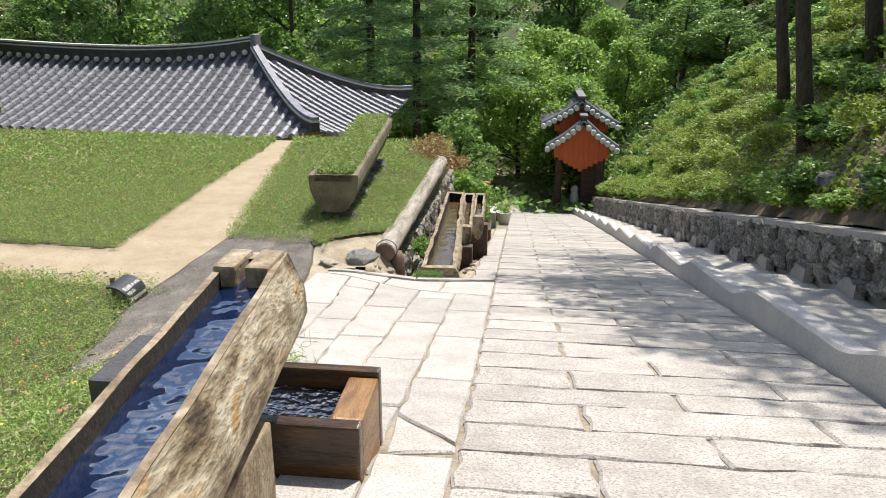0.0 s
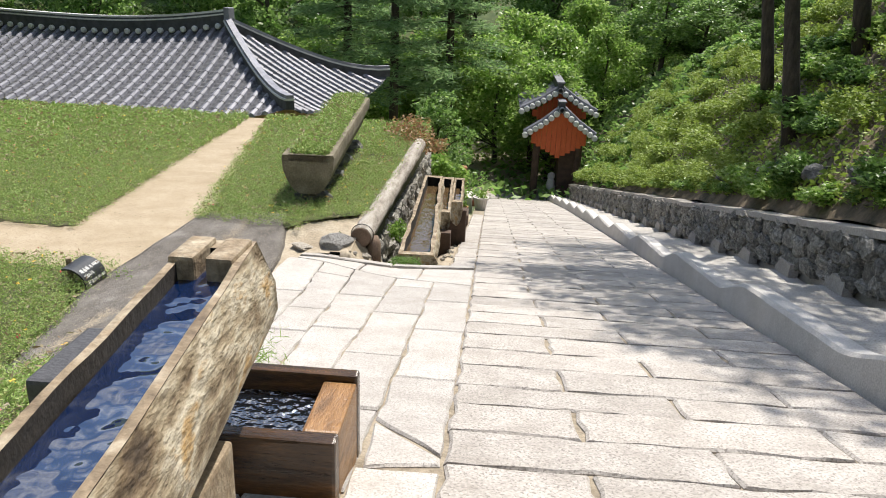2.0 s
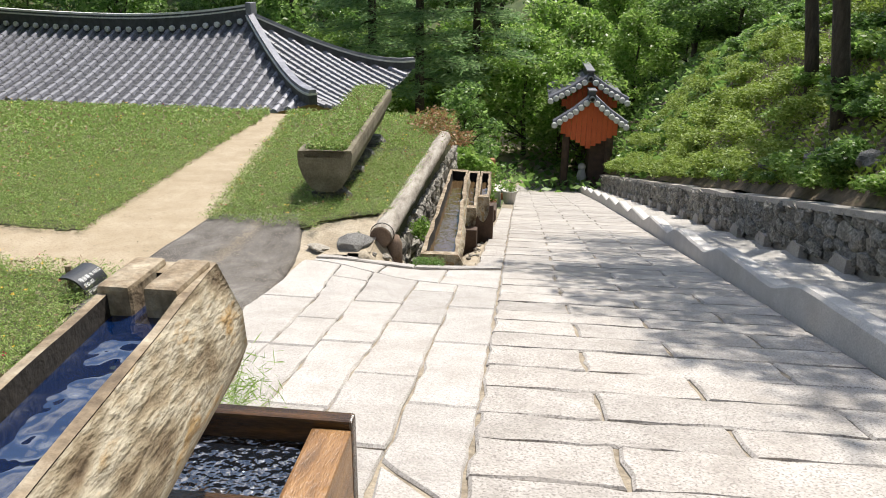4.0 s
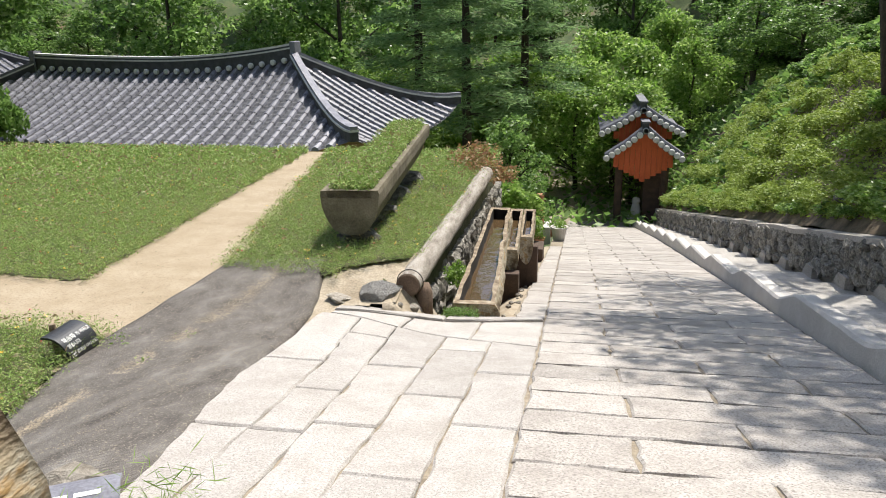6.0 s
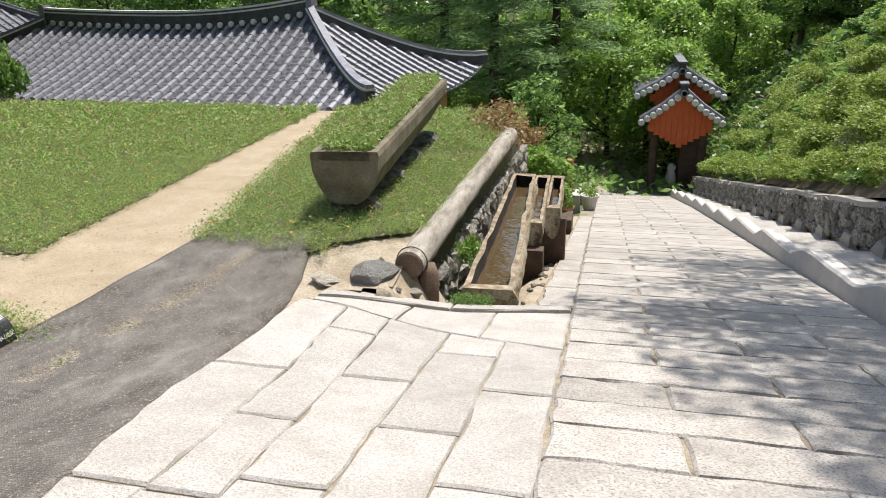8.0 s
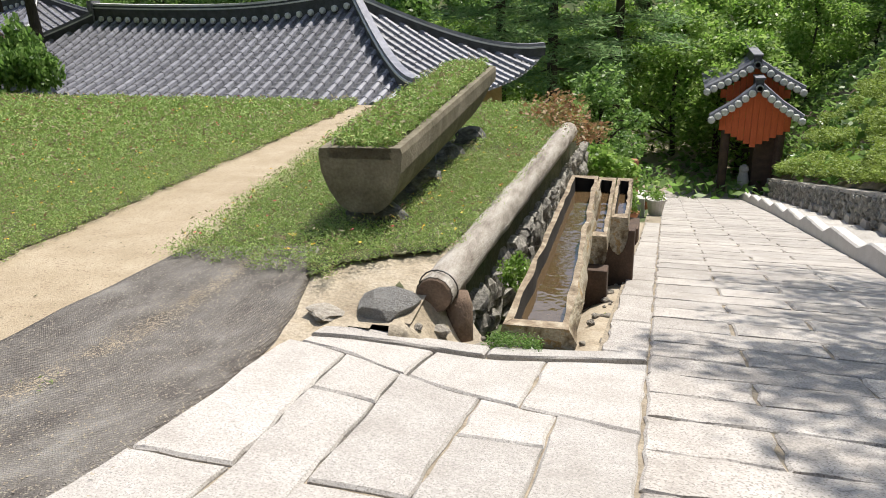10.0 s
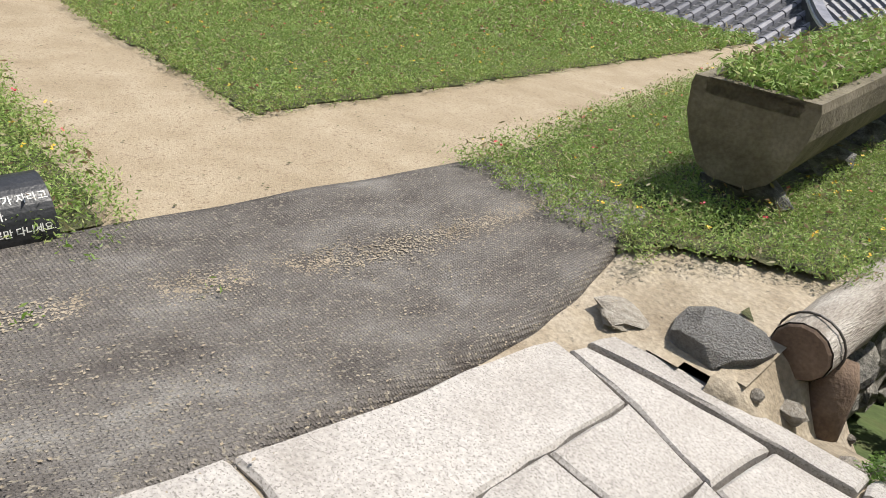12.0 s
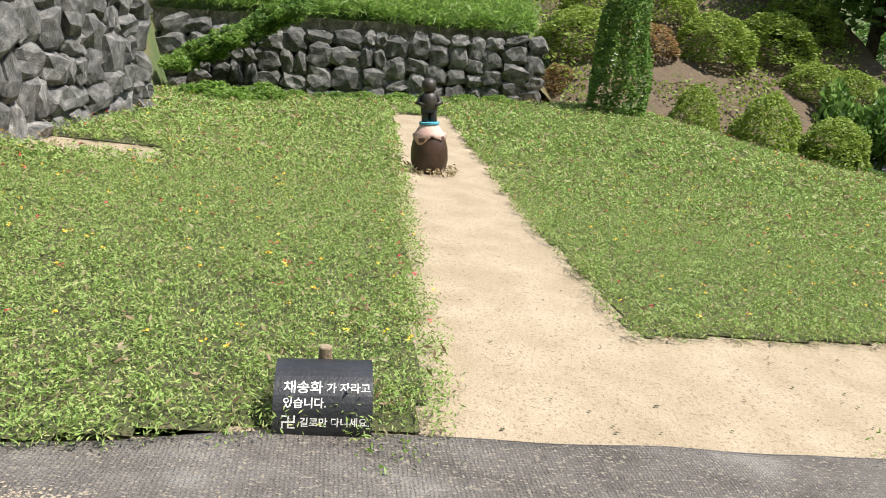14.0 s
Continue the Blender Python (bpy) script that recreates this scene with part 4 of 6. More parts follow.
# ---- loose stones ----
BOULDERS = [boulder_mesh("stone", 40 + k, 2) for k in range(8)]
WALL_STONES = []
PALE_STONES = []
for me in BOULDERS:
    m2 = me.copy()
    m2.materials.clear()
    m2.materials.append(ROCK_WALL)
    WALL_STONES.append(m2)
    m3 = me.copy()
    m3.materials.clear()
    m3.materials.append(PALE_ROCK)
    PALE_STONES.append(m3)


def stone_at(name, me, place, size, turn, parent=None):
    ob = new(name, me)
    ob.matrix_basis = Matrix.LocRotScale(Vector(place), Euler(turn), Vector(size))
    if parent:
        ob.parent = parent
    return ob


def stone_face(parent, origin, along, outward, length, height_at, course, meshes, rnd, base_at, limit, joined_mat, jitter=0.35):
    """Courses of uneven stones on a wall face. Past the limit they go into one joined part."""
    along, outward = Vector(along).normalized(), Vector(outward).normalized()
    count, rest = 0, []
    u = 0.0
    while u < length:
        zb = base_at(u)
        h = height_at(u)
        z = zb
        col = rnd.uniform(course * 0.85, course * 1.6)
        while z < zb + h - course * 0.25:
            hh = min(rnd.uniform(course * 0.6, course * 1.25), max(course * 0.4, zb + h - z))
            n_sub = rnd.choice((1, 1, 2)) if col > course * 1.2 else 1
            for s in range(n_sub):
                cw = col / n_sub
                c = Vector(origin) + along * (u + cw * (s + 0.5) + rnd.uniform(-0.1, 0.1) * course) + Vector((0, 0, z + hh / 2)) + outward * rnd.uniform(-0.03, 0.03)
                ang = math.atan2(along.y, along.x)
                size = (cw * 1.12, course * rnd.uniform(0.7, 1.0), hh * 1.16)
                turn = (rnd.uniform(-0.15, 0.15), rnd.uniform(-jitter, jitter), ang + rnd.uniform(-0.15, 0.15) + (math.pi if rnd.random() < 0.5 else 0))
                me = rnd.choice(meshes)
                if count < limit:
                    stone_at("stone", me, c, size, turn, parent)
                    count += 1
                else:
                    rest.append((me, Matrix.LocRotScale(c, Euler(turn), Vector(size))))
            z += hh
        u += col
    if rest:
        vs, fs = [], []
        for me, m in rest:
            k = len(vs)
            vs += [m @ v.co for v in me.vertices]
            fs += [tuple(k + i for i in p.vertices) for p in me.polygons]
        ob = own(mesh_object("stone_rest", vs, fs, joined_mat), parent)
        tagged(ob, kind="stuff")


rnd = random.Random(5)
stone_face(wall_right, (WALL_X + 0.02, -6.5, 0), (0, 1, 0), (-1, 0, 0), 32.8, lambda u: 0.62, 0.20, WALL_STONES, rnd, lambda u: stairs_z(-6.5 + u) - 0.04, 300, ROCK_WALL)

# garden walls: one at the far end, one along the uphill side
def core_wall(name, pts, h, front, back, mat, label):
    bm = bmesh.new()
    vs = []
    for x, y in pts:
        vs.append((x, y))
    for (xa, ya), (xb, yb) in zip(vs, vs[1:]):
        d = Vector((xb - xa, yb - ya, 0)).normalized()
        n = Vector((-d.y, d.x, 0))
        q = []
        for x, y in ((xa, ya), (xb, yb)):
            for o in (front, back):
                for z in (-0.4, h):
                    q.append(bm.verts.new((x + n.x * o, y + n.y * o, garden_z(x, y) + z)))
        for f in ((0, 1, 5, 4), (2, 6, 7, 3), (1, 3, 7, 5), (0, 2, 3, 1), (4, 5, 7, 6)):
            bm.faces.new([q[k] for k in f])
    return tagged(part(name, bm, mat), label, "wall", kind="structure")


wall_far = core_wall("wall_far", [(-18.2, 1.9), (-18.2, -6.6)], 1.62, -0.2, -1.0, ROCK_WALL, "far garden wall of big grey boulders with a grassy top")
stone_face(wall_far, (-18.15, -6.2, 0), (0, 1, 0), (1, 0, 0), 8.2, lambda u: 1.6, 0.42, BOULDERS, rnd, lambda u: garden_z(-18, -6.2 + u) - 0.1, 200, ROCK)
wall_side = core_wall("wall_side", [(-4.5, -6.2), (-12.7, -5.3)], 2.7, 0.2, 1.2, ROCK_WALL, "high garden wall of fitted grey boulders")
stone_face(wall_side, (-12.7, -5.28, 0), (8.2, -0.9, 0), (0.1, 1, 0), 8.0, lambda u: 2.7, 0.40, BOULDERS, rnd, lambda u: garden_z(-12.7 + u, -5.4) - 0.1, 230, ROCK)

# rubble between the log and the troughs
bank_stones = tagged(new("rubble_bank"), "dark rubble stones shoring up the bed under the log", "rubble", kind="structure")
stone_face(bank_stones, (-1.44, -0.1, 0), (0, 1, 0), (1, 0, 0), 8.5, lambda u: 0.30 + 0.19 * u, 0.26, WALL_STONES, rnd, lambda u: ramp_z(u - 0.1) - 0.3, 160, ROCK_WALL)
bm = bmesh.new()
rows = []
for j in range(30):
    y = -0.05 + 9.3 * j / 29
    rows.append([bm.verts.new(c) for c in ((-1.40, y, ramp_z(y) - 0.5), (-1.44, y, garden_z(0, y) - 0.13), (-1.75, y, garden_z(0, y) - 0.06))])
for a, b in zip(rows, rows[1:]):
    for k in range(2):
        bm.faces.new((a[k], a[k + 1], b[k + 1], b[k]))
part("earth_bank", bm, SOIL, bank_stones)

lump = stone_at("gravel_lump", BOULDERS[2].copy(), (-1.72, -0.28, left_z(-1.72, -0.28) - 0.03), (0.40, 0.32, 0.20), (0.1, 0.1, 0.4))
lump.data.materials.clear()
lump.data.materials.append(GRAVEL_LUMP)
tagged(lump, "crumbling lump of gravelly concrete at the bed's corner", "concrete lump")
for k, (x, y, sx, sy, sz) in enumerate(((-1.30, -0.36, 0.18, 0.14, 0.09), (-2.10, -0.44, 0.26, 0.2, 0.05), (-1.08, -0.22, 0.16, 0.13, 0.1), (-1.0, -0.10, 0.14, 0.12, 0.09))):
    z = left_z(x, y) - 0.02 if x < -1.4 else ramp_z(y) - 0.03
    tagged(stone_at("rock", PALE_STONES[k], (x, y, z), (sx, sy, sz), (0.1, 0.2, k)), "rough pale rock half buried at the bed's corner", "rock", group="corner rocks")
bm = bmesh.new()
tube(bm, [(-1.30, -0.02, -0.66), (-1.31, 0.05, -0.2), (-1.33, 0.10, -0.12)], [0.10, 0.095, 0.07], 12)
tagged(part("stub_post", bm, LOG_END, smooth=True), "short brown log stub propping the edging log", "log")
for k, t in enumerate((0.06, 0.35, 0.66, 0.93)):
    x, y = -2.36 - 0.33 * t, 0.86 + 4.8 * t
    tagged(stone_at("bearing_stone", BOULDERS[k], (x + 0.03, y, garden_z(x, y) + 0.08), (0.46, 0.34, 0.26), (0, 0, k)), "flat grey stone carrying the stone planter", "rock", group="stones under the planter")


# ---- foliage ----
def quads_mesh(name, centres, us, vs, mat):
    """Diamond leaves: centre, half-length and half-width vectors, all n x 3."""
    n = len(centres)
    co = np.empty((n, 4, 3))
    co[:, 0] = centres - us
    co[:, 1] = centres + vs - us * 0.1
    co[:, 2] = centres + us
    co[:, 3] = centres - vs - us * 0.1
    me = bpy.data.meshes.new(name)
    me.vertices.add(4 * n)
    me.vertices.foreach_set("co", co.ravel())
    me.loops.add(4 * n)
    me.loops.foreach_set("vertex_index", np.arange(4 * n, dtype=np.int32))
    me.polygons.add(n)
    me.polygons.foreach_set("loop_start", np.arange(0, 4 * n, 4, dtype=np.int32))
    me.materials.append(mat)
    me.update(calc_edges=True)
    return me


def unit(a):
    return a / np.maximum(1e-6, np.linalg.norm(a, axis=1, keepdims=True))


def leaf_cloud(name, centres, size, mat, rng, droop=0.3, slim=0.5):
    n = len(centres)
    u = unit(rng.normal(size=(n, 3)) * (1, 1, 0.5) - (0, 0, droop))
    w = unit(np.cross(u, unit(rng.normal(size=(n, 3)) + (0, 0, 0.6))))
    s = size * rng.uniform(0.6, 1.25, (n, 1))
    return quads_mesh(name, centres, u * s, w * s * slim, mat)


def blob_points(rng, n, clumps, spread, clump_r, squash=0.8):
    """Leaf places gathered in clumps round the given clump centres."""
    c = clumps[rng.integers(0, len(clumps), n)]
    p = unit(rng.normal(size=(n, 3))) * (rng.uniform(0.25, 1.0, (n, 1)) ** 0.5) * clump_r * (1, 1, squash)
    return c + p


def broad_tree(name, seed, height, crown_base, radius, mat, n_leaves, leaf, label, lean=(0, 0), clumps_n=46, girth=0.02):
    rng = np.random.default_rng(seed)
    root = tagged(new(name), label, "tree")
    bm = bmesh.new()
    top = Vector((lean[0], lean[1], height * 0.86))
    pts, radii = [], []
    for k in range(9):
        t = k / 8
        pts.append(Vector((top.x * t + 0.18 * noise.noise((t * 3, seed, 1)), top.y * t + 0.18 * noise.noise((t * 3, seed, 5)), top.z * t - 0.3 * (k == 0))))
        radii.append(girth * height * (1 - 0.86 * t) + 0.02)
    tube(bm, pts, radii, 8)
    clumps = []
    for k in range(clumps_n):
        t = rng.uniform(0, 1)
        z = crown_base + (height - crown_base) * t
        rr = radius * math.sin(math.pi * min(0.97, 0.18 + 0.8 * t)) ** 0.7 * rng.uniform(0.25, 1.0)
        a = rng.uniform(0, 2 * math.pi)
        f = z / height
        c = Vector((top.x * f + rr * math.cos(a), top.y * f + rr * math.sin(a), z))
        clumps.append(c)
        if k % 4 == 0:
            q = pts[max(2, min(7, int(8 * (z - rr * 0.5) / (0.86 * height))))]
            tube(bm, [q, q.lerp(c, 0.5) + Vector((0, 0, 0.15)), c], [0.007 * height, 0.005 * height, 0.02], 5)
    part("trunk", bm, BARK, root, smooth=True)
    pos = blob_points(rng, n_leaves, np.array(clumps), 0, radius * 0.34, 0.62)
    crown = new("crown", leaf_cloud("crown", pos, leaf, mat, rng))
    own(crown, root)
    return root


def pine_tree(name, seed, height, radius, n_leaves, label):
    rng = np.random.default_rng(seed)
    root = tagged(new(name), label, "tree")
    bm = bmesh.new()
    tube(bm, [(0, 0, -0.3), (0.05, 0, height * 0.5), (0, 0.05, height)], [0.016 * height, 0.011 * height, 0.02], 8)
    clumps = []
    for tier in range(13):
        t = 0.27 + 0.71 * tier / 12
        z = height * t
        rr = radius * (1.08 - t) ** 0.8
        for b in range(6):
            a = rng.uniform(0, 2 * math.pi)
            tip = Vector((rr * math.cos(a), rr * math.sin(a), z - 0.12 * rr))
            tube(bm, [(0, 0, z), tuple(tip)], [0.03, 0.01], 4)
            for q in (0.4, 0.6, 0.8, 1.0):
                clumps.append((tip.x * q, tip.y * q, z - 0.12 * rr * q + rng.uniform(-0.1, 0.1)))
    part("trunk", bm, BARK, root, smooth=True)
    c = np.array(clumps)[rng.integers(0, len(clumps), n_leaves)]
    pos = c + rng.normal(size=(n_leaves, 3)) * (0.30, 0.30, 0.10) * (radius / 2.4)
    n = len(pos)
    u = unit(rng.normal(size=(n, 3)) * (1, 1, 0.35))
    w = unit(np.cross(u, rng.normal(size=(n, 3))))
    s = rng.uniform(0.09, 0.2, (n, 1)) * radius / 2.6
    crown = new("crown", quads_mesh("crown", pos, u * s, w * s * 0.13, LEAF_PINE))
    own(crown, root)
    return root


def shrub(name, seed, n_leaves, leaf, mat, label, cat="shrub", flat=0.75):
    """A mound of leaves about a metre wide, its foot at the origin."""
    rng = np.random.default_rng(seed)
    a = unit(rng.normal(size=(26, 3)))
    a[:, 2] = np.abs(a[:, 2])
    clumps = a * rng.uniform(0.22, 0.44, (26, 1)) * (1, 1, flat) + (0, 0, 0.08)
    pos = blob_points(rng, n_leaves, clumps, 0, 0.17, 0.75)
    pos[:, 2] = np.maximum(pos[:, 2], 0.01)
    ob = new(name, leaf_cloud(name, pos, leaf, mat, rng, droop=-0.2))
    return tagged(ob, label, cat)


def placed(ob, x, y, z, scale, turn, group=""):
    s = scale if isinstance(scale, tuple) else (scale,) * 3
    c = copy_thing(ob, Matrix.LocRotScale(Vector((x, y, z)), Euler((0, 0, turn)), Vector(s)))
    if group:
        tagged(c, group=group)
    return c


FAR = Matrix.Translation((0, 70, 22))
protos = {
    "broad_a": broad_tree("broadleaf_tree", 1, 9, 2.6, 3.0, LEAF_BROAD, 7500, 0.15, "tall green broadleaf tree in the wood"),
    "broad_b": broad_tree("broadleaf_tree", 2, 10, 3.4, 2.6, LEAF_BROAD, 6500, 0.14, "slender dark-trunked broadleaf tree in the wood"),
    "light": broad_tree("light_green_tree", 3, 7, 0.6, 3.0, LEAF_LIGHT, 8500, 0.13, "bright yellow-green leafy tree in the sun"),
    "pine": pine_tree("pine_tree", 4, 17, 3.4, 20000, "soft-needled pine with layered branches"),
    "small": broad_tree("young_tree", 5, 4.2, 0.5, 1.3, LEAF_BROAD, 6000, 0.075, "young leafy tree below the terrace"),
}
spots = {
    "broad_a": [(3, 53), (13, 37), (-14, 37), (-24, 35), (14, 30), (-33, 31), (-12, 46), (18, 25), (22, 36), (-19, 42), (9, 45), (-30, 41), (-9, 43), (-40, 27), (-36, 19), (-42, 35), (4, 50), (-6, 50), (-15, 51), (14, 49), (-25, 51), (22, 46), (-2, 56), (9, 56), (-11, 57), (-20, 57)],
    "broad_b": [(9.0, 33), (14.5, 33), (11, 33), (-20, 30), (-17.5, 31), (-23, 31), (-27, 31.5), (-12.8, 31), (-30, 29), (-0.5, 46), (19, 27), (8, 47), (15, 35), (-34, 35), (-15, 34), (19, 21), (17, 15), (-25, 28.5), (10.5, 30.5), (-21, 27.5), (-18.5, 28), (-15.5, 29), (-29, 26.5), (-33, 27), (-37, 26), (-28, 17), (-31, 20), (-33, 15), (-12.2, 29), (-16, 40), (-21, 38), (-26, 40), (-31, 37), (-36, 40), (-23, 45), (-28, 46), (-34, 45), (-18, 47), (-40, 43), (-45, 38)],
    "light": [(-9.0, 29), (6.5, 36), (3.6, 38), (0.2, 34.5), (-2.6, 32), (9.5, 37), (-4.8, 31), (1.6, 42), (6.0, 43), (-6.3, 33), (-10.8, 33), (-3.5, 37), (12, 39), (3.2, 32), (-7.5, 38)],
    "pine": [(-2.4, 30.5), (-4.6, 25.5), (-7.4, 28.5)],
    "small": [(-1.5, 12.4), (-2.9, 13.2), (-1.9, 15.6)],
}
SIZE = {"broad_a": 9, "broad_b": 10, "light": 7}
rnd = random.Random(12)
for key, places in spots.items():
    for k, (x, y) in enumerate(places):
        z = ground_z(x, y)
        s = rnd.uniform(0.9, 1.1) * (0.85 if key == "small" else 1.0)
        if key in SIZE:
            # crowns step up the far slope, each row in the sun above the one before
            top = -1.6 + 0.28 * (y - 24) + (4.5 if x < -11.5 else 0.0)
            s *= max(0.55, (top - z) / SIZE[key])
        m = Matrix.LocRotScale(Vector((x, y, z - 0.2)), Euler((0, 0, rnd.uniform(0, 6.28))), Vector((max(s, 0.85), max(s, 0.85), s * rnd.uniform(0.95, 1.1))))
        if k == 0:
            protos[key].matrix_basis = m
            tagged(protos[key], group=key + " trees of the valley")
        else:
            copy_thing(protos[key], m)

# trees on the hillside whose crowns shade the ramp
shade = broad_tree("hillside_tree", 8, 10.5, 7.2, 2.2, LEAF_BROAD, 3900, 0.07, "leaning dark-trunked tree on the hillside", (-1.5, 0.5), 30, 0.0125)
for k, (x, y, turn, s) in enumerate(((6.3, 2.4, 0.0, 1.0), (6.5, 5.0, 0.1, 1.0), (6.0, 7.6, -0.05, 0.97), (6.9, 1.2, -0.05, 1.0), (5.2, 4.0, 0.0, 0.98), (9.5, 11.0, 0.2, 1.1))):
    m = Matrix.LocRotScale(Vector((x, y, ground_z(x, y) - 0.15)), Euler((0, 0, turn)), Vector((s, s, s)))
    if k == 0:
        shade.matrix_basis = m
        tagged(shade, group="hillside trees")
    else:
        copy_thing(shade, m)

# shrubs on the hillside
bright = shrub("azalea_bush", 21, 2600, 0.030, LEAF_HEDGE, "rounded yellow-green azalea bush on the bank")
dark = shrub("leafy_bush", 22, 2400, 0.042, LEAF_BROAD, "dark green leafy bush on the shaded bank")
mid = shrub("light_bush", 23, 2400, 0.045, LEAF_LIGHT, "fresh green leafy bush on the bank")
for ob, x, y in ((bright, 5.0, 12.5), (dark, 7.5, 3.0), (mid, 6.3, 1.0)):
    ob.location = (x, y, ground_z(x, y) - 0.1)
for row in range(9):
    for j in range(30):
        y = -7.0 + 1.12 * j + rnd.uniform(-0.3, 0.3)
        x = WALL_X + 0.62 + row * 0.78 + rnd.uniform(-0.22, 0.22)
        if row > 5 and rnd.random() < 0.25:
            continue
        pick = rnd.random()
        # Bush colours follow the bank's sun and shade: bright downhill, darker uphill.
        if y > 8 and row < 4:
            ob, s = bright, rnd.uniform(0.95, 1.35)
        elif row == 0 and y < 3:
            ob, s = (dark, mid)[j % 2], rnd.uniform(0.75, 1.05)
        elif pick < 0.28:
            ob, s = dark, rnd.uniform(0.9, 1.5)
        elif pick < 0.55:
            ob, s = mid, rnd.uniform(0.8, 1.3)
        else:
            ob, s = bright, rnd.uniform(0.8, 1.25)
        placed(ob, x, y, ground_z(x, y) - 0.12, (s * 1.15, s * 1.2, s * rnd.uniform(0.75, 1.0)), rnd.uniform(0, 6.28), "bank bushes")

for j in range(46):
    y = -7.5 + 0.74 * j + rnd.uniform(-0.2, 0.2)
    if rnd.random() < 0.2:
        continue
    s = rnd.uniform(0.45, 0.8)
    placed((bright if y > 10 else (dark, mid)[j % 2]), WALL_X + 0.5 + rnd.uniform(-0.08, 0.1), y, ground_z(WALL_X + 0.45, y) - 0.08, (s, s * 1.2, s * 0.8), rnd.uniform(0, 6.28), "bank bushes")
for k, y in enumerate((-1.9, 0.2, 1.5, 3.4, 5.2)):
    tagged(stone_at("rock", BOULDERS[k], (WALL_X + 0.62, y, hill_z(WALL_X + 0.62, y) + 0.04), (0.34, 0.46, 0.24), (0, 0, k)), "grey rock lying on the bank above the wall", "rock", group="rocks on the bank")

# low growth that covers the bank
rngb = np.random.default_rng(9)
n = 60000
bx, by = WALL_X + 0.34 + 7.5 * rngb.random(n) ** 1.5, rngb.uniform(-8, 28, n)
pos = np.array([(x, y, ground_z(x, y) + h) for x, y, h in zip(bx, by, rngb.uniform(0.0, 0.22, n))])
ob = new("bank_undergrowth", leaf_cloud("bank_undergrowth", pos, 0.05, LEAF_HEDGE, rngb, droop=-0.3))
tagged(ob, "fresh green low growth covering the hillside", "undergrowth", kind="stuff")

n = 16000
bx, by = rngb.uniform(4, 24, n), rngb.uniform(15, 40, n)
pos = np.array([(x, y, ground_z(x, y) + h) for x, y, h in zip(bx, by, rngb.uniform(0.0, 0.5, n))])
ob = new("wood_undergrowth", leaf_cloud("wood_undergrowth", pos, 0.17, LEAF_BROAD, rngb, droop=-0.3))
tagged(ob, "green undergrowth on the slope behind the gate", "undergrowth", kind="stuff")
n = 9000
bx, by = rngb.uniform(-40, 4, n), rngb.uniform(24, 46, n)
pos = np.array([(x, y, ground_z(x, y) + h) for x, y, h in zip(bx, by, rngb.uniform(0.0, 0.9, n))])
ob = new("wood_undergrowth", leaf_cloud("wood_undergrowth", pos, 0.24, LEAF_BROAD, rngb, droop=-0.3))
tagged(ob, "green undergrowth on the far side of the valley", "undergrowth", kind="stuff")


strip_soil = grid_sheet("gravel_strip", -1.1, -0.3, -0.02, 12.0, 6, 60, lambda x, y: ramp_z(y) - 0.06 - 0.2 * smooth_step(-0.45, -0.8, x) + 0.02 * noise.noise((x * 9, y * 9, 1)), EARTH)
tagged(strip_soil, "pale gravelly strip beside the troughs", "gravel", kind="structure")


# ---- flower field ----
def sprigs(name, spots, per, h, leaf, slim, mat, rng, label, spread=0.035):
    """Upright sprigs of narrow leaves at the given ground places."""
    p = np.repeat(spots, per, axis=0)
    n = len(p)
    t = rng.uniform(0.15, 1.0, (n, 1))
    hh = np.repeat(rng.uniform(0.65, 1.15, (len(spots), 1)) * h, per, axis=0)
    off = rng.normal(size=(n, 3)) * (spread, spread, 0)
    c = p + off * (0.5 + t) + np.concatenate([np.zeros((n, 2)), t * hh], 1)
    u = unit(rng.normal(size=(n, 3)) * (0.8, 0.8, 0.3) + (0, 0, 0.45))
    w = unit(np.cross(u, rng.normal(size=(n, 3))))
    s = leaf * rng.uniform(0.6, 1.3, (n, 1))
    ob = new(name, quads_mesh(name, c, u * s, w * s * slim, mat))
    return tagged(ob, label, "flowers", kind="stuff")


def scatter(rng, x0, x1, y0, y1, per_m2, keep):
    n = int((x1 - x0) * (y1 - y0) * per_m2)
    xy = np.column_stack([rng.uniform(x0, x1, n), rng.uniform(y0, y1, n)])
    return np.array([(x, y, left_z(x, y) + 0.01) for x, y in xy if keep(x, y)])


rng = np.random.default_rng(77)


def near(x, y):
    return math.hypot(x + 2.2, y + 1.6)


def off_planter(x, y):
    return abs(x + 2.36 + 0.07 * (y - 0.86)) > 0.2 or not 0.95 < y < 5.6


near_spots = scatter(rng, -8.6, -1.35, -8.2, 4.5, 430, lambda x, y: near(x, y) < 6.4 and in_bed(x, y) and off_planter(x, y))
mid_spots = scatter(rng, -12, -1.35, -5.9, EDGE_Y, 190, lambda x, y: 6.4 <= near(x, y) < 9.6 and in_bed(x, y) and off_planter(x, y))
far_spots = scatter(rng, -17.6, -1.35, -5.9, EDGE_Y, 95, lambda x, y: near(x, y) >= 9.6 and in_bed(x, y))
sprigs("flower_field", near_spots, 22, 0.14, 0.0128, 0.27, LEAF_FIELD, rng, "low green flowering plants carpeting the garden beds")
sprigs("flower_field", mid_spots, 18, 0.14, 0.0215, 0.3, LEAF_FIELD, rng, "low green flowering plants in the middle of the beds")
sprigs("flower_field", far_spots, 20, 0.14, 0.034, 0.32, LEAF_FIELD, rng, "low green flowering plants in the far beds")
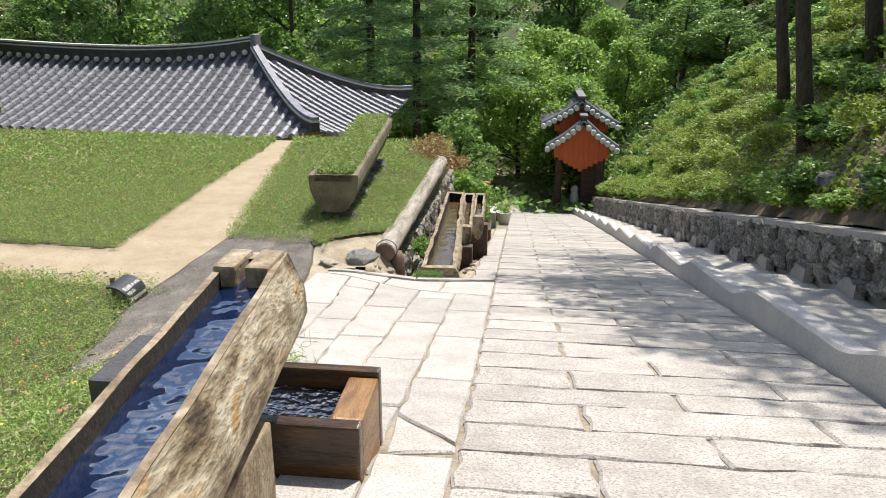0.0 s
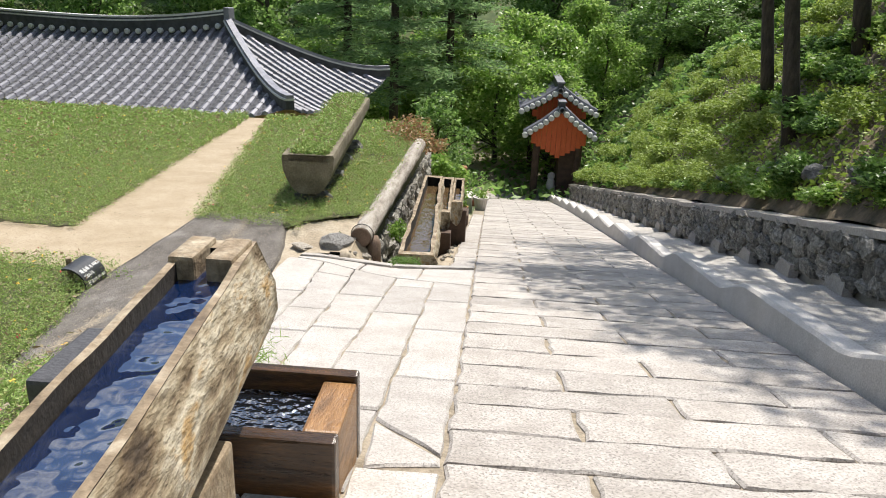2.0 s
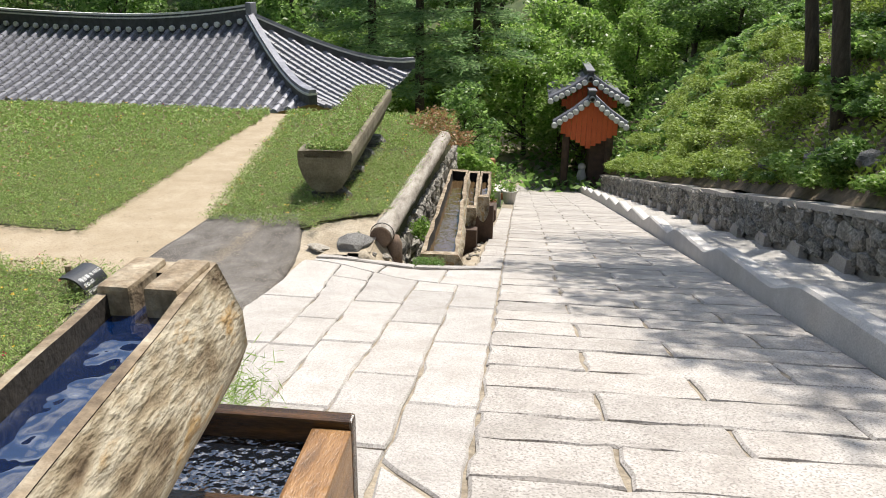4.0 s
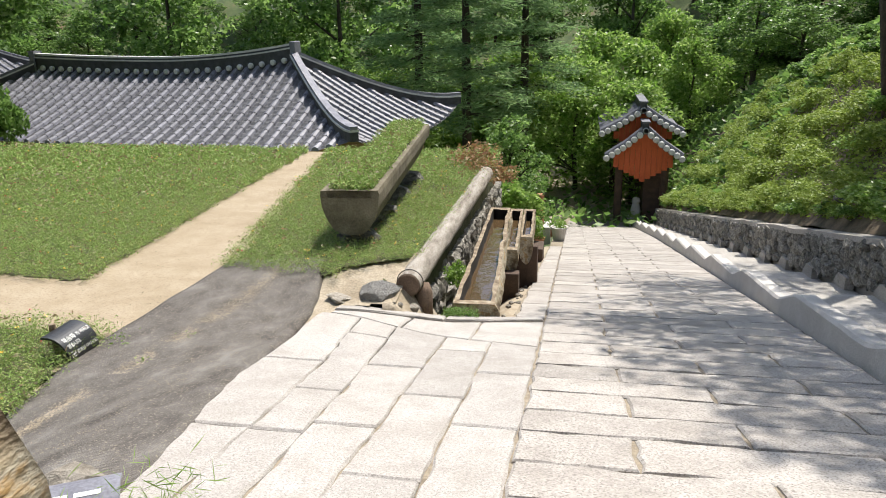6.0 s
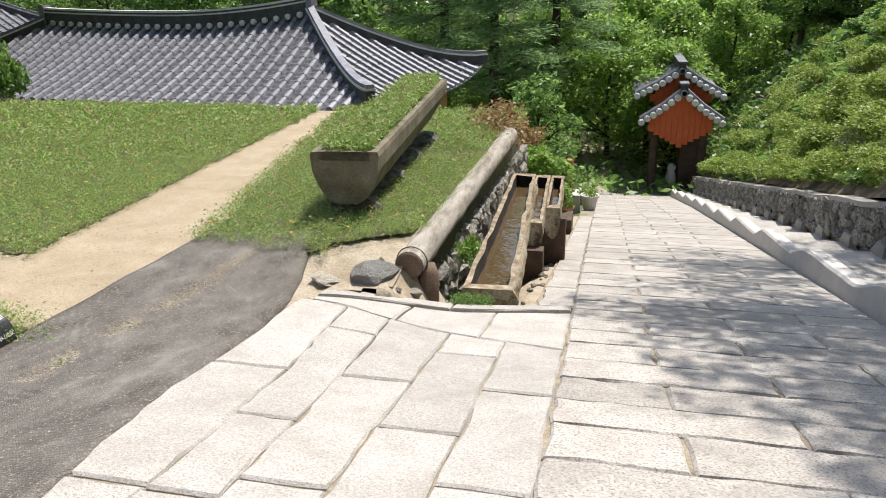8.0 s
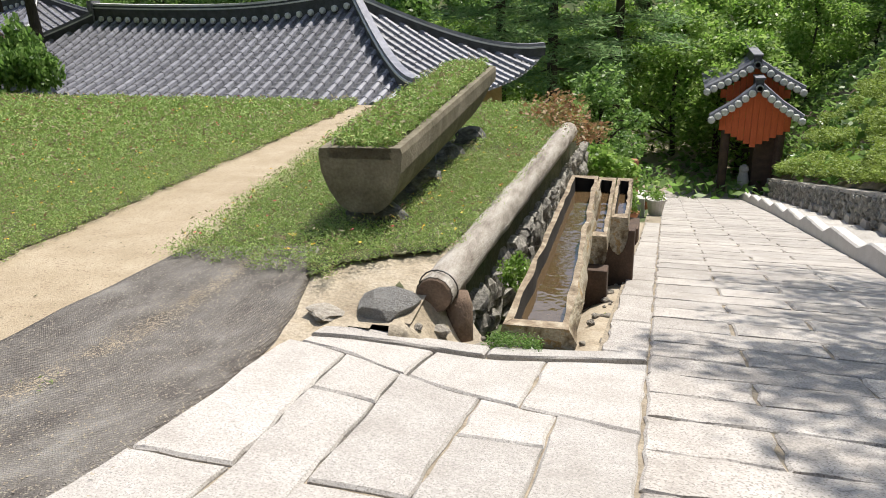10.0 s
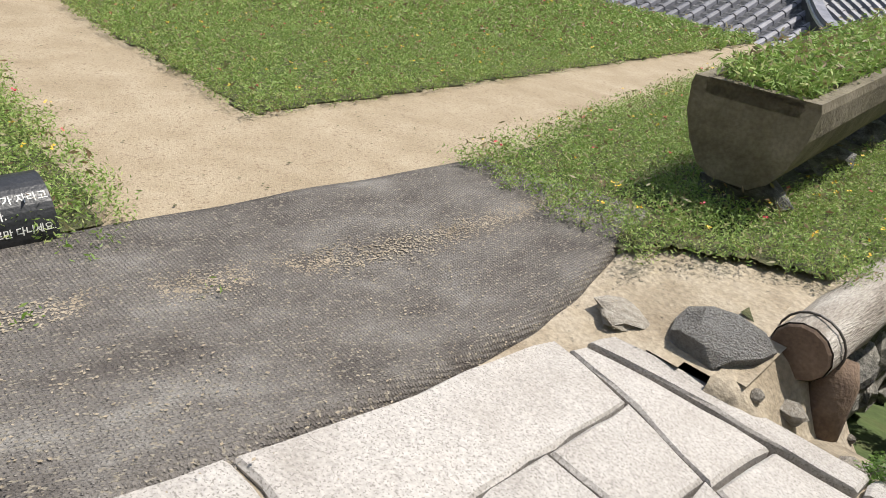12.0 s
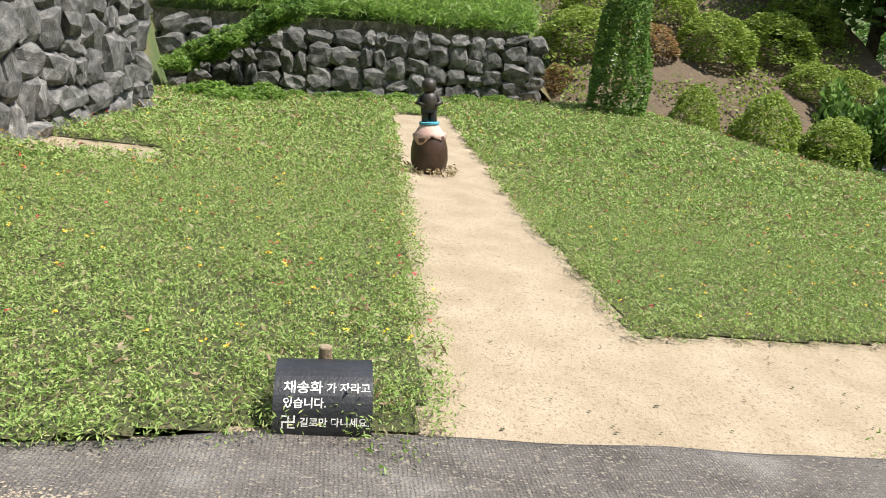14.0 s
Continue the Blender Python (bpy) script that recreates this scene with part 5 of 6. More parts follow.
sprigs("dry_stalks", near_spots[rng.random(len(near_spots)) < 0.16], 3, 0.21, 0.022, 0.3, LEAF_DRY, rng, "dry brownish seed stalks among the green plants")
sprigs("dry_stalks", mid_spots[rng.random(len(mid_spots)) < 0.2], 3, 0.21, 0.035, 0.3, LEAF_DRY, rng, "dry brownish seed stalks in the farther beds")
sprigs("dry_stalks", far_spots[rng.random(len(far_spots)) < 0.2], 3, 0.2, 0.05, 0.3, LEAF_DRY, rng, "dry brownish seed stalks in the far beds")
for spots_, size in ((near_spots, 0.0085), (mid_spots, 0.011), (far_spots, 0.015)):
    for mat, share, what in ((FLOWER_RED, 0.009, "red"), (FLOWER_YELLOW, 0.014, "yellow")):
        c = spots_[rng.random(len(spots_)) < share] + (0, 0, 0.165)
        c = np.repeat(c, 4, axis=0) + rng.normal(size=(4 * len(c), 3)) * (0.009, 0.009, 0.004)
        u = unit(rng.normal(size=(len(c), 3)) * (1, 1, 0.3))
        w = unit(np.cross(u, rng.normal(size=(len(c), 3)) + (0, 0, 2)))
        ob = new("blossoms", quads_mesh("blossoms", c, u * size, w * size * 0.8, mat))
        tagged(ob, f"tiny {what} blossoms dotted over the beds", "flowers", kind="stuff")
# plants in the stone planter
a, b = Vector((-2.355, 0.92, 0.69)), Vector((-2.69, 5.6, 0.76))
n = 2600
t = rng.uniform(0, 1, n)
sp = np.array([a.lerp(b, float(k)) for k in t]) + np.column_stack([rng.uniform(-0.25, 0.25, n), np.zeros(n), np.zeros(n)])
sprigs("planter_plants", sp, 8, 0.14, 0.03, 0.22, LEAF_FIELD, rng, "dense low green plants filling the stone planter")
sprigs("dry_stalks", sp[::6], 3, 0.2, 0.025, 0.3, LEAF_DRY, rng, "dry seed stalks among the planter's plants")
# weeds at the edges of the mat
weed = np.array([(x, y, left_z(x, y) + 0.02) for x, y in ((-3.45, -2.15), (-3.4, -2.05), (-3.38, -2.2), (-3.05, -1.6), (-3.0, -2.6), (-3.1, -3.2), (-2.95, -1.98), (-3.2, -2.9), (-3.42, -2.3), (-2.7, -2.2))])
sprigs("weeds", np.repeat(weed[::2], 3, axis=0) + rng.normal(size=(15, 3)) * (0.035, 0.035, 0), 5, 0.04, 0.014, 0.3, LEAF_LIGHT, rng, "small weeds growing through the mat's seam")

for k in range(34):
    x, y = rnd.uniform(-1.6, -0.35), rnd.uniform(-0.5, 0.4)
    z = left_z(-1.62, y) + (ramp_z(y) - 0.20 - left_z(-1.62, y)) * smooth_step(-1.62, -1.05, x)
    w = rnd.uniform(0.04, 0.13)
    tagged(stone_at("corner_stone", PALE_STONES[k % 8], (x, y, z), (w, w * 0.8, w * 0.6), (0, 0, k)), "small broken grey stone on crumbled earth", "stone", group="broken stones at the corner")
for k in range(40):
    x, y = rnd.uniform(-0.5, -0.32), rnd.uniform(0.2, 6.0)
    w = rnd.uniform(0.03, 0.08)
    tagged(stone_at("pebble", PALE_STONES[k % 8], (x, y, ramp_z(y) - 0.05), (w, w, w * 0.7), (0, 0, k)), "small pebble on the gravel strip", "pebble", group="pebbles beside the troughs")

n = 8000
line = (rng.random(n) < 0.15).astype(int)
yy = rng.uniform(-5.2, 0.2, n)
xx = np.where(line == 0, -2.93 + 0.03 * yy, -2.45) + rng.normal(size=n) * np.where(line == 0, 0.05, 0.22)
pos = np.array([(x, y, max(left_z(x, y), -9) + 0.026) for x, y in zip(xx, yy)])
u = unit(np.column_stack([rng.normal(size=n), rng.normal(size=n) * 1.5, np.zeros(n)]))
w = np.column_stack([-u[:, 1], u[:, 0], np.zeros(n)])
size = rng.uniform(0.002, 0.009, (n, 1))
tagged(new("dry_litter", quads_mesh("dry_litter", pos, u * size, w * size * 0.6, EARTH)), "pale grit and dry litter lying on the mat", "litter", kind="stuff")
n = 500
xx, yy = rng.uniform(-16, -3.6, n), rng.uniform(-2.1, 0.5, n)
pos = np.array([(x, y, left_z(x, y) + 0.01) for x, y in zip(xx, yy)])
u = unit(np.column_stack([rng.normal(size=n), rng.normal(size=n), np.zeros(n)]))
w = np.column_stack([-u[:, 1], u[:, 0], np.zeros(n)])
size = rng.uniform(0.004, 0.014, (n, 1))
tagged(new("path_grit", quads_mesh("path_grit", pos, u * size, w * size * 0.6, SOIL)), "small dark grit scattered over the sand", "grit", kind="stuff")

# ---- garden statue on a jar ----
def statue():
    root = tagged(new("garden_statue"), "dark child figure standing on an upturned brown jar", "statue")
    bx, by = -9.85, -1.31
    z0 = garden_z(bx, by)
    m = Matrix.Translation((bx, by, z0)) @ Matrix.Rotation(radians(5), 4, "X")
    bm = bmesh.new()
    lathe(bm, ((0.17, 0.0), (0.205, 0.06), (0.225, 0.16), (0.22, 0.30), (0.19, 0.42), (0.14, 0.52), (0.11, 0.55)), 24, m)
    part("jar", bm, JAR_GLAZE, root, "glazed brown upturned jar", smooth=True)
    bm = bmesh.new()
    for x in (-0.045, 0.045):
        lathe(bm, ((0.05, 0.54), (0.046, 0.68), (0.055, 0.76)), 10, m @ Matrix.Translation((0, x, 0)))
    lathe(bm, ((0.08, 0.72), (0.105, 0.80), (0.10, 0.88), (0.085, 0.93), (0.04, 0.96)), 14, m)
    for s in (-1, 1):
        tube(bm, [m @ Vector((0, 0.08 * s, 0.91)), m @ Vector((0.02, 0.14 * s, 0.83)), m @ Vector((0.07, 0.06 * s, 0.80))], [0.034, 0.03, 0.026], 8)
    lathe(bm, ((0.03, 0.93), (0.075, 0.97), (0.088, 1.02), (0.078, 1.08), (0.03, 1.11)), 14, m)
    part("figure", bm, BRONZE, root, smooth=True)
    bm = bmesh.new()
    lathe(bm, ((0.205, 0.41), (0.165, 0.49), (0.13, 0.545), (0.105, 0.575), (0.10, 0.58)), 24, m)
    for v in bm.verts:
        if (m.inverted() @ v.co).z < 0.45:
            a = math.atan2(v.co.y - by, v.co.x - bx)
            v.co.z += 0.06 * math.cos(a * 4)
    part("bib", bm, CLOTH, root, "pale pink cloth draped over the jar", smooth=True)
    bm = bmesh.new()
    lathe(bm, ((0.115, 0.575), (0.12, 0.585), (0.12, 0.605), (0.11, 0.61)), 20, m)
    part("ribbon", bm, CLOTH_BLUE, root, "bright blue ribbon")
    return root


statue()
sprigs("statue_weeds", np.array([(-9.85 + 0.3 * math.cos(k), -1.31 + 0.3 * math.sin(k), garden_z(-9.87, -1.21)) for k in np.linspace(0, 6.2, 46)]), 6, 0.09, 0.03, 0.3, LEAF_DRY, rng, "weeds round the foot of the jar")


# ---- roof-tile sign ----
def tile_sign():
    root = tagged(new("tile_sign"), "curved black roof tile painted with white Korean words", "sign")
    c = Vector((-3.65, -2.475, left_z(-3.6, -2.5) + 0.012))
    half, r = 0.180, 0.187
    m = Matrix.Translation(c)
    bm = bmesh.new()
    n, seg = 8, 14
    rings = []
    for i in range(n + 1):
        y = -half + 2 * half * i / n
        ring = []
        for rr in (r, r - 0.018):
            for s in range(seg + 1):
                a = radians(-8 + 112 * s / seg)
                ring.append((-0.10 + rr * math.cos(a), y, 0.028 + rr * math.sin(a)))
        rings.append([bm.verts.new(m @ Vector(q)) for q in ring])
    k = seg + 1
    for A, B in zip(rings, rings[1:]):
        for s in range(seg):
            bm.faces.new((A[s], B[s], B[s + 1], A[s + 1]))
            bm.faces.new((A[k + s], A[k + s + 1], B[k + s + 1], B[k + s]))
        bm.faces.new((A[seg], B[seg], B[k + seg], A[k + seg]))
        bm.faces.new((A[0], A[k], B[k], B[0]))
    for A in (rings[0], rings[-1]):
        bm.faces.new(A[:k] + list(reversed(A[k:])))
    bmesh.ops.recalc_face_normals(bm, faces=bm.faces)
    part("tile", bm, BLACK_TILE, root)

    def on_tile(u, v):
        """u along the tile, v up round its curve (metres from its lower edge)."""
        a = radians(-8) + v / r
        return m @ Vector((-0.10 + (r + 0.0015) * math.cos(a), u, 0.028 + (r + 0.0015) * math.sin(a)))

    def letters(text, size, u, v, name):
        cu = bpy.data.curves.new(name, "FONT")
        cu.body = text
        cu.size = size
        cu.fill_mode = "FRONT"
        cu.offset = 0.0006
        ob = bpy.data.objects.new(name, cu)
        scene.collection.objects.link(ob)
        bpy.context.view_layer.update()
        me = bpy.data.meshes.new_from_object(ob.evaluated_get(bpy.context.evaluated_depsgraph_get()))
        scene.collection.objects.unlink(ob)
        bpy.data.objects.remove(ob)
        for vert in me.vertices:
            vert.co = on_tile(u + vert.co.x, v + vert.co.y)
        me.materials.clear()
        me.materials.append(WHITE_PAINT)
        own(new(name, me), root)

    letters("채송화", 0.052, -0.146, 0.170, "word")
    letters("가 자라고", 0.041, 0.009, 0.172, "word")
    letters("있습니다.", 0.040, -0.145, 0.116, "word")
    letters("길로만 다니세요.", 0.0365, -0.083, 0.048, "word")
    bm = bmesh.new()
    for u0, v0, u1, v1 in ((-0.024, -0.003, 0.024, 0.003), (-0.003, -0.024, 0.003, 0.024), (-0.024, -0.024, -0.018, 0.003), (0.018, -0.003, 0.024, 0.024), (-0.024, 0.018, 0.003, 0.024), (-0.003, -0.024, 0.024, -0.018)):
        q = [bm.verts.new(on_tile(-0.122 + u, 0.062 + v)) for u, v in ((u0, v0), (u1, v0), (u1, v1), (u0, v1))]
        bm.faces.new(q)
    part("temple_mark", bm, WHITE_PAINT, root, "white painted temple mark")
    bm = bmesh.new()
    lathe(bm, ((0.026, -0.1), (0.026, 0.26), (0.022, 0.265)), 12, Matrix.Translation((-3.82, -2.475, left_z(-3.82, -2.5))))
    part("post", bm, RIM_WOOD, root, "short round wooden post")
    return root


tile_sign()


def low_tile():
    """A second painted tile, leaning back against a stone by the mat's end."""
    root = tagged(new("tile_sign"), "small blue-grey roof tile with faded white writing", "sign")
    m = Matrix.Translation((-1.62, -5.08, ramp_z(-5.08) - 0.07)) @ Matrix.Rotation(radians(-62), 4, "Z")
    r = 0.15
    bm = bmesh.new()
    rings = []
    for y in (-0.15, -0.05, 0.05, 0.15):
        rings.append([bm.verts.new(m @ Vector((-0.08 + rr * math.cos(a), y, rr * math.sin(a)))) for rr in (r, r - 0.016) for a in [radians(115 * q / 12) for q in range(13)]])
    for A, B in zip(rings, rings[1:]):
        for q in range(12):
            bm.faces.new((A[q], B[q], B[q + 1], A[q + 1]))
            bm.faces.new((A[13 + q], A[14 + q], B[14 + q], B[13 + q]))
        bm.faces.new((A[12], B[12], B[25], A[25]))
        bm.faces.new((A[0], A[13], B[13], B[0]))
    for A in (rings[0], rings[-1]):
        bm.faces.new(A[:13] + list(reversed(A[13:])))
    bmesh.ops.recalc_face_normals(bm, faces=bm.faces)
    part("tile", bm, GIWA, root)
    for a0, y0, y1 in ((66, -0.10, -0.04), (66, -0.02, 0.08), (48, -0.10, 0.02)):
        bm = bmesh.new()
        q = [bm.verts.new(m @ Vector((-0.08 + (r + 0.002) * math.cos(radians(a)), y, (r + 0.002) * math.sin(radians(a))))) for a, y in ((a0, y0), (a0, y1), (a0 + 8, y1), (a0 + 8, y0))]
        bm.faces.new(q)
        part("writing_bar", bm, WHITE_PAINT, root)
    return root


low_tile()
tagged(stone_at("rock", PALE_STONES[5], (-1.78, -4.92, ramp_z(-4.92) + 0.01), (0.26, 0.2, 0.2), (0.1, 0.2, 1)), "rough pale rock behind the small tile", "rock", group="corner rocks")


# ---- water box and stand by the near trough ----
def water_box():
    root = tagged(new("water_box"), "square wet brown wooden water box full of rippling water", "water box")
    x0, x1, y0, y1 = -1.10, -0.362, -6.52, -6.03
    zt, zb = 1.44, ramp_z(-6.42) - 0.02
    t = 0.14
    bm = bmesh.new()
    box(bm, x0, y0, zb, x1, y0 + 0.07, zt, 0.012)
    part("front_board", bm, WET_WOOD_SHADED, root)
    bm = bmesh.new()
    box(bm, x0, y1 - 0.06, zb - 0.1, x1, y1, zt + 0.025, 0.012)
    part("back_board", bm, WET_WOOD_SHADED, root)
    bm = bmesh.new()
    box(bm, x1 - t, y0 + 0.07, zb - 0.1, x1 - 0.002, y1 - 0.06, zt - 0.003, 0.012)
    part("end_block", bm, WET_WOOD_SUNLIT, root)
    bm = bmesh.new()
    box(bm, x0 + 0.002, y0 + 0.07, zb - 0.1, x0 + t, y1 - 0.06, zt - 0.003, 0.012)
    part("end_block", bm, WET_WOOD_SUNLIT, root)
    own(mesh_object("water_surface", [(x0 + t, y0 + 0.07, zt - 0.07), (x1 - t, y0 + 0.07, zt - 0.07), (x1 - t, y1 - 0.06, zt - 0.07), (x0 + t, y1 - 0.06, zt - 0.07)], [(0, 1, 2, 3)], RIPPLE), root)
    return root


water_box()
bm = bmesh.new()
box(bm, -0.76, -7.29, ramp_z(-6.8) - 0.25, -0.58, -6.9, 1.70, 0.015)
tagged(part("trough_stand", bm, RIM_WOOD), "pale timber block carrying the water trough", "stand")
# Plain block standing in for a dark roof tile.
bm = bmesh.new()
box(bm, -1.72, -6.2, 0.55, -1.3, -5.7, 1.40, 0.02)
tagged(part("dark_box", bm, GIWA_DARK), "dark block in place of a roof tile behind the water trough", "block")

# ---- pots beside the ramp ----
def flower_pot(x, y, r, h, mat, leaf_mat, label):
    z = ramp_z(y) + 0.012
    root = tagged(new("flower_pot"), label, "flower pot", group="pots beside the ramp")
    bm = bmesh.new()
    lathe(bm, ((r * 0.7, 0), (r * 0.95, h * 0.85), (r * 1.08, h * 0.86), (r * 1.08, h), (r * 0.9, h), (r * 0.88, h * 0.9)), 16, Matrix.Translation((x, y, z)))
    part("pot", bm, mat, root, smooth=False)
    pts = np.array([(x + rng.uniform(-r, r) * 0.6, y + rng.uniform(-r, r) * 0.6, z + h * 0.9) for _ in range(30)])
    p = np.repeat(pts, 6, axis=0)
    c = p + rng.normal(size=p.shape) * (0.05, 0.05, 0.03) + np.column_stack([np.zeros(len(p)), np.zeros(len(p)), rng.uniform(0.02, 0.2, len(p))])
    tagged(own(new("plant", leaf_cloud("plant", c, 0.04, leaf_mat, rng)), root), kind="stuff")
    return root


flower_pot(-0.14, 13.9, 0.24, 0.42, KERB_STONE, LEAF_LIGHT, "pale round pot with a small green plant")
flower_pot(-0.42, 16.2, 0.18, 0.24, TERRACOTTA, LEAF_BROAD, "small dark pot with a green plant")
flower_pot(-0.62, 11.4, 0.16, 0.2, TERRACOTTA, LEAF_LIGHT, "brown clay pot with yellow-green leaves")
bm = bmesh.new()
zt = ramp_z(16.3) + 0.40
lathe(bm, ((0.17, 0), (0.165, 0.5), (0.18, 0.52), (0.16, 0.55), (0.14, 0.95), (0.155, 0.97), (0.12, 1.02), (0.09, 1.03)), 16, Matrix.Translation((-0.84, 16.3, zt)))
tagged(part("clay_chimney", bm, TERRACOTTA, smooth=True), "tall reddish clay pipe chimney beside the ramp", "chimney pot")
bm = bmesh.new()
box(bm, -1.2, 15.9, ramp_z(16.3) - 0.3, -0.46, 16.8, ramp_z(16.3) + 0.40, 0.03)
tagged(part("plinth", bm, KERB_STONE), "low grey stone base under the clay chimney", "base")
bm = bmesh.new()
box(bm, -0.62, 7.2, ramp_z(7.5) - 0.1, -0.33, 7.8, ramp_z(7.2) + 0.22, 0.02)
tagged(part("wood_block", bm, DARK_WOOD), "dark wooden block beside the troughs", "block")
for k, (x, y) in enumerate(((-0.8, 0.7), (-0.86, 3.4), (-0.6, 2.2), (-0.62, 3.9), (-0.4, 3.2))):
    bm = bmesh.new()
    zb = ramp_z(y) - 0.35
    top = -0.62 if k != 2 else -0.7
    box(bm, x - 0.2, y - 0.09, zb, x + 0.16, y + 0.09, top, 0.015)
    tagged(part("support_block", bm, DARK_WOOD), "dark timber block carrying a trough", "block", group="trough supports")

# ---- plants by the troughs and the terrace edge ----
fern = shrub("fern", 31, 900, 0.05, LEAF_LIGHT, "bright green fern hanging from the bank", "fern")
fern.data.transform(Matrix.Diagonal((*(0.35, 0.4, 0.6), 1)))
fern.location = (-1.15, 1.3, -0.55)
tuft = shrub("green_tuft", 32, 1500, 0.028, LEAF_BROAD, "dense dark green tuft at the trough's foot", "plant")
tuft.data.transform(Matrix.Diagonal((*(0.42, 0.3, 0.38), 1)))
tuft.location = (-0.88, -0.18, ramp_z(-0.2) - 0.03)
placed(tuft, -0.36, 0.55, ramp_z(0.5) - 0.25, 0.8, 1)
placed(fern, -0.38, 1.4, ramp_z(1.4) - 0.25, 0.7, 2)
feathery = np.array([(-1.12 + 0.13 * rng.normal(), -5.45 + 0.15 * rng.normal(), ramp_z(-5.45) - 0.03) for _ in range(26)])
sprigs("feathery_plant", feathery, 26, 0.34, 0.045, 0.05, LEAF_LIGHT, rng, "fine feathery green plant growing beside the water box", 0.05)
red = shrub("reddish_shrub", 33, 1000, 0.032, LEAF_RED, "thin russet shrub at the terrace edge")
red.data.transform(Matrix.Diagonal((*(1.3, 1.8, 1.5), 1)))
red.location = (-1.75, 7.2, -0.45)
placed(red, -1.35, 6.4, -0.5, 0.75, 2, "russet shrubs")
placed(mid, -0.9, 7.8, -1.9, (0.8, 1.2, 1.1), 2, "bank bushes")
placed(mid, -1.2, 9.6, -1.9, (1.2, 1.6, 1.6), 1, "bank bushes")
placed(mid, -2.0, 13.5, ramp_z(13.5) + 0.1, (1.4, 2.2, 1.0), 3, "bank bushes")
placed(dark, -1.4, 16.5, ramp_z(16.5), (1.6, 3.0, 1.1), 3, "bank bushes")
placed(dark, -1.9, 21.0, ramp_z(21.0), (1.6, 3.2, 0.9), 1, "bank bushes")
# stone beast before the gate
bm = bmesh.new()
gz = ramp_z(28.0)
box(bm, 2.85, 27.5, gz - 0.1, 3.6, 28.3, gz + 0.35, 0.03)
lathe(bm, ((0.22, 0.35), (0.25, 0.6), (0.2, 0.85), (0.16, 1.0), (0.2, 1.1), (0.17, 1.25), (0.05, 1.32)), 12, Matrix.Translation((3.2, 27.9, gz)))
tagged(part("stone_figure", bm, KERB_STONE), "weathered pale stone guardian on a low plinth", "statue")

# ---- planting at the garden's far end ----
def clipped_bush(name, seed, n, leaf, mat, label, shape=(1, 1, 1.6)):
    """A close-clipped dome of small leaves, about a metre across and 0.8 high."""
    g = np.random.default_rng(seed)
    d = unit(g.normal(size=(n, 3)))
    d[:, 2] = np.abs(d[:, 2])
    bump = np.array([noise.noise(Vector(q) * 2.6 + Vector((seed, 0, 0))) for q in d])[:, None]
    p = d * (0.47 + 0.09 * bump - 0.06 * g.random((n, 1)) ** 2) * shape
    return tagged(new(name, leaf_cloud(name, p, leaf, mat, g, droop=-0.2)), label, "hedge")


hedge = clipped_bush("clipped_bush", 41, 5200, 0.026, LEAF_HEDGE, "clipped round olive-green bush at the garden's end")
olive = clipped_bush("clipped_bush", 42, 5200, 0.026, LEAF_RED, "clipped round bush with russet new leaves")
olive.matrix_basis = Matrix.LocRotScale(Vector((-18.9, 2.9, 0.7)), None, Vector((1.1, 1.1, 0.9)))
hedge.matrix_basis = Matrix.LocRotScale(Vector((-16.8, 5.5, 0.1)), None, Vector((1.2, 1.25, 1.4)))
for x, y, s in ((-16.2, 6.9, (1.4, 1.7, 1.3)), (-16.2, 8.6, (1.5, 1.6, 0.95))):
    placed(hedge, x, y, -0.25, s, 1.3 * x, "clipped bushes")
BANK_SOIL = material("bank_soil", [(0.06, 0.045, 0.028), (0.13, 0.09, 0.06), (0.08, 0.085, 0.03)], 4, 0.95, 0.9, 30)
bank = grid_sheet("far_bank", -23, -16.9, 2.3, 12.5, 20, 30, lambda x, y: 0.05 + 0.62 * (-16.9 - x) * smooth_step(1.8, 3.2, y) + 0.12 * noise.noise((x * 1.5, y * 1.5, 4)), BANK_SOIL)
tagged(bank, "bare brown earth bank behind the far garden bed", "bank", kind="structure")
for k, (x, y, s) in enumerate(((-20.0, 3.6, 2.5), (-20.3, 5.4, 2.7), (-20.2, 7.4, 2.7), (-20.4, 9.2, 2.8), (-21.6, 4.4, 2.4), (-21.8, 6.5, 2.5), (-19.0, 9.7, 2.0), (-18.6, 4.4, 1.1), (-18.9, 10.8, 1.9), (-21.6, 10.6, 2.8))):
    placed(olive if k in (1, 7) else hedge, x, y, 0.05 + 0.6 * (-16.9 - x) - 0.25, (s * 0.72, s * 0.78, s * 0.42), k, "clipped bushes on the bank")
cover = np.column_stack([rng.uniform(-22.5, -16.9, 9000), rng.uniform(2.6, 12.0, 9000), np.zeros(9000)])
cover = cover[[noise.noise((p[0] * 0.7, p[1] * 0.7, 1)) > -0.1 for p in cover]]
cover[:, 2] = 0.05 + 0.62 * (-16.9 - cover[:, 0]) + rng.uniform(0.0, 0.28, len(cover))
tagged(new("bank_cover", leaf_cloud("bank_cover", cover, 0.06, LEAF_HEDGE, rng, droop=-0.3)), "low olive growth creeping over the brown bank", "undergrowth", kind="stuff")
for k in range(8):
    placed(mid if k % 2 else dark, -15.5 - 0.15 * k, 9.2 - 0.55 * k, garden_z(-15.5, 8) - 0.02, (0.8, 0.9, 0.35), k, "low edging plants")
for k in range(9):
    placed(mid if k % 3 else dark, -17.7 + rnd.uniform(-0.1, 0.1), -4.8 + 0.75 * k, garden_z(-17.7, -4.8 + 0.75 * k), (0.9, 1.0, 0.5), k, "bushes along the far wall")
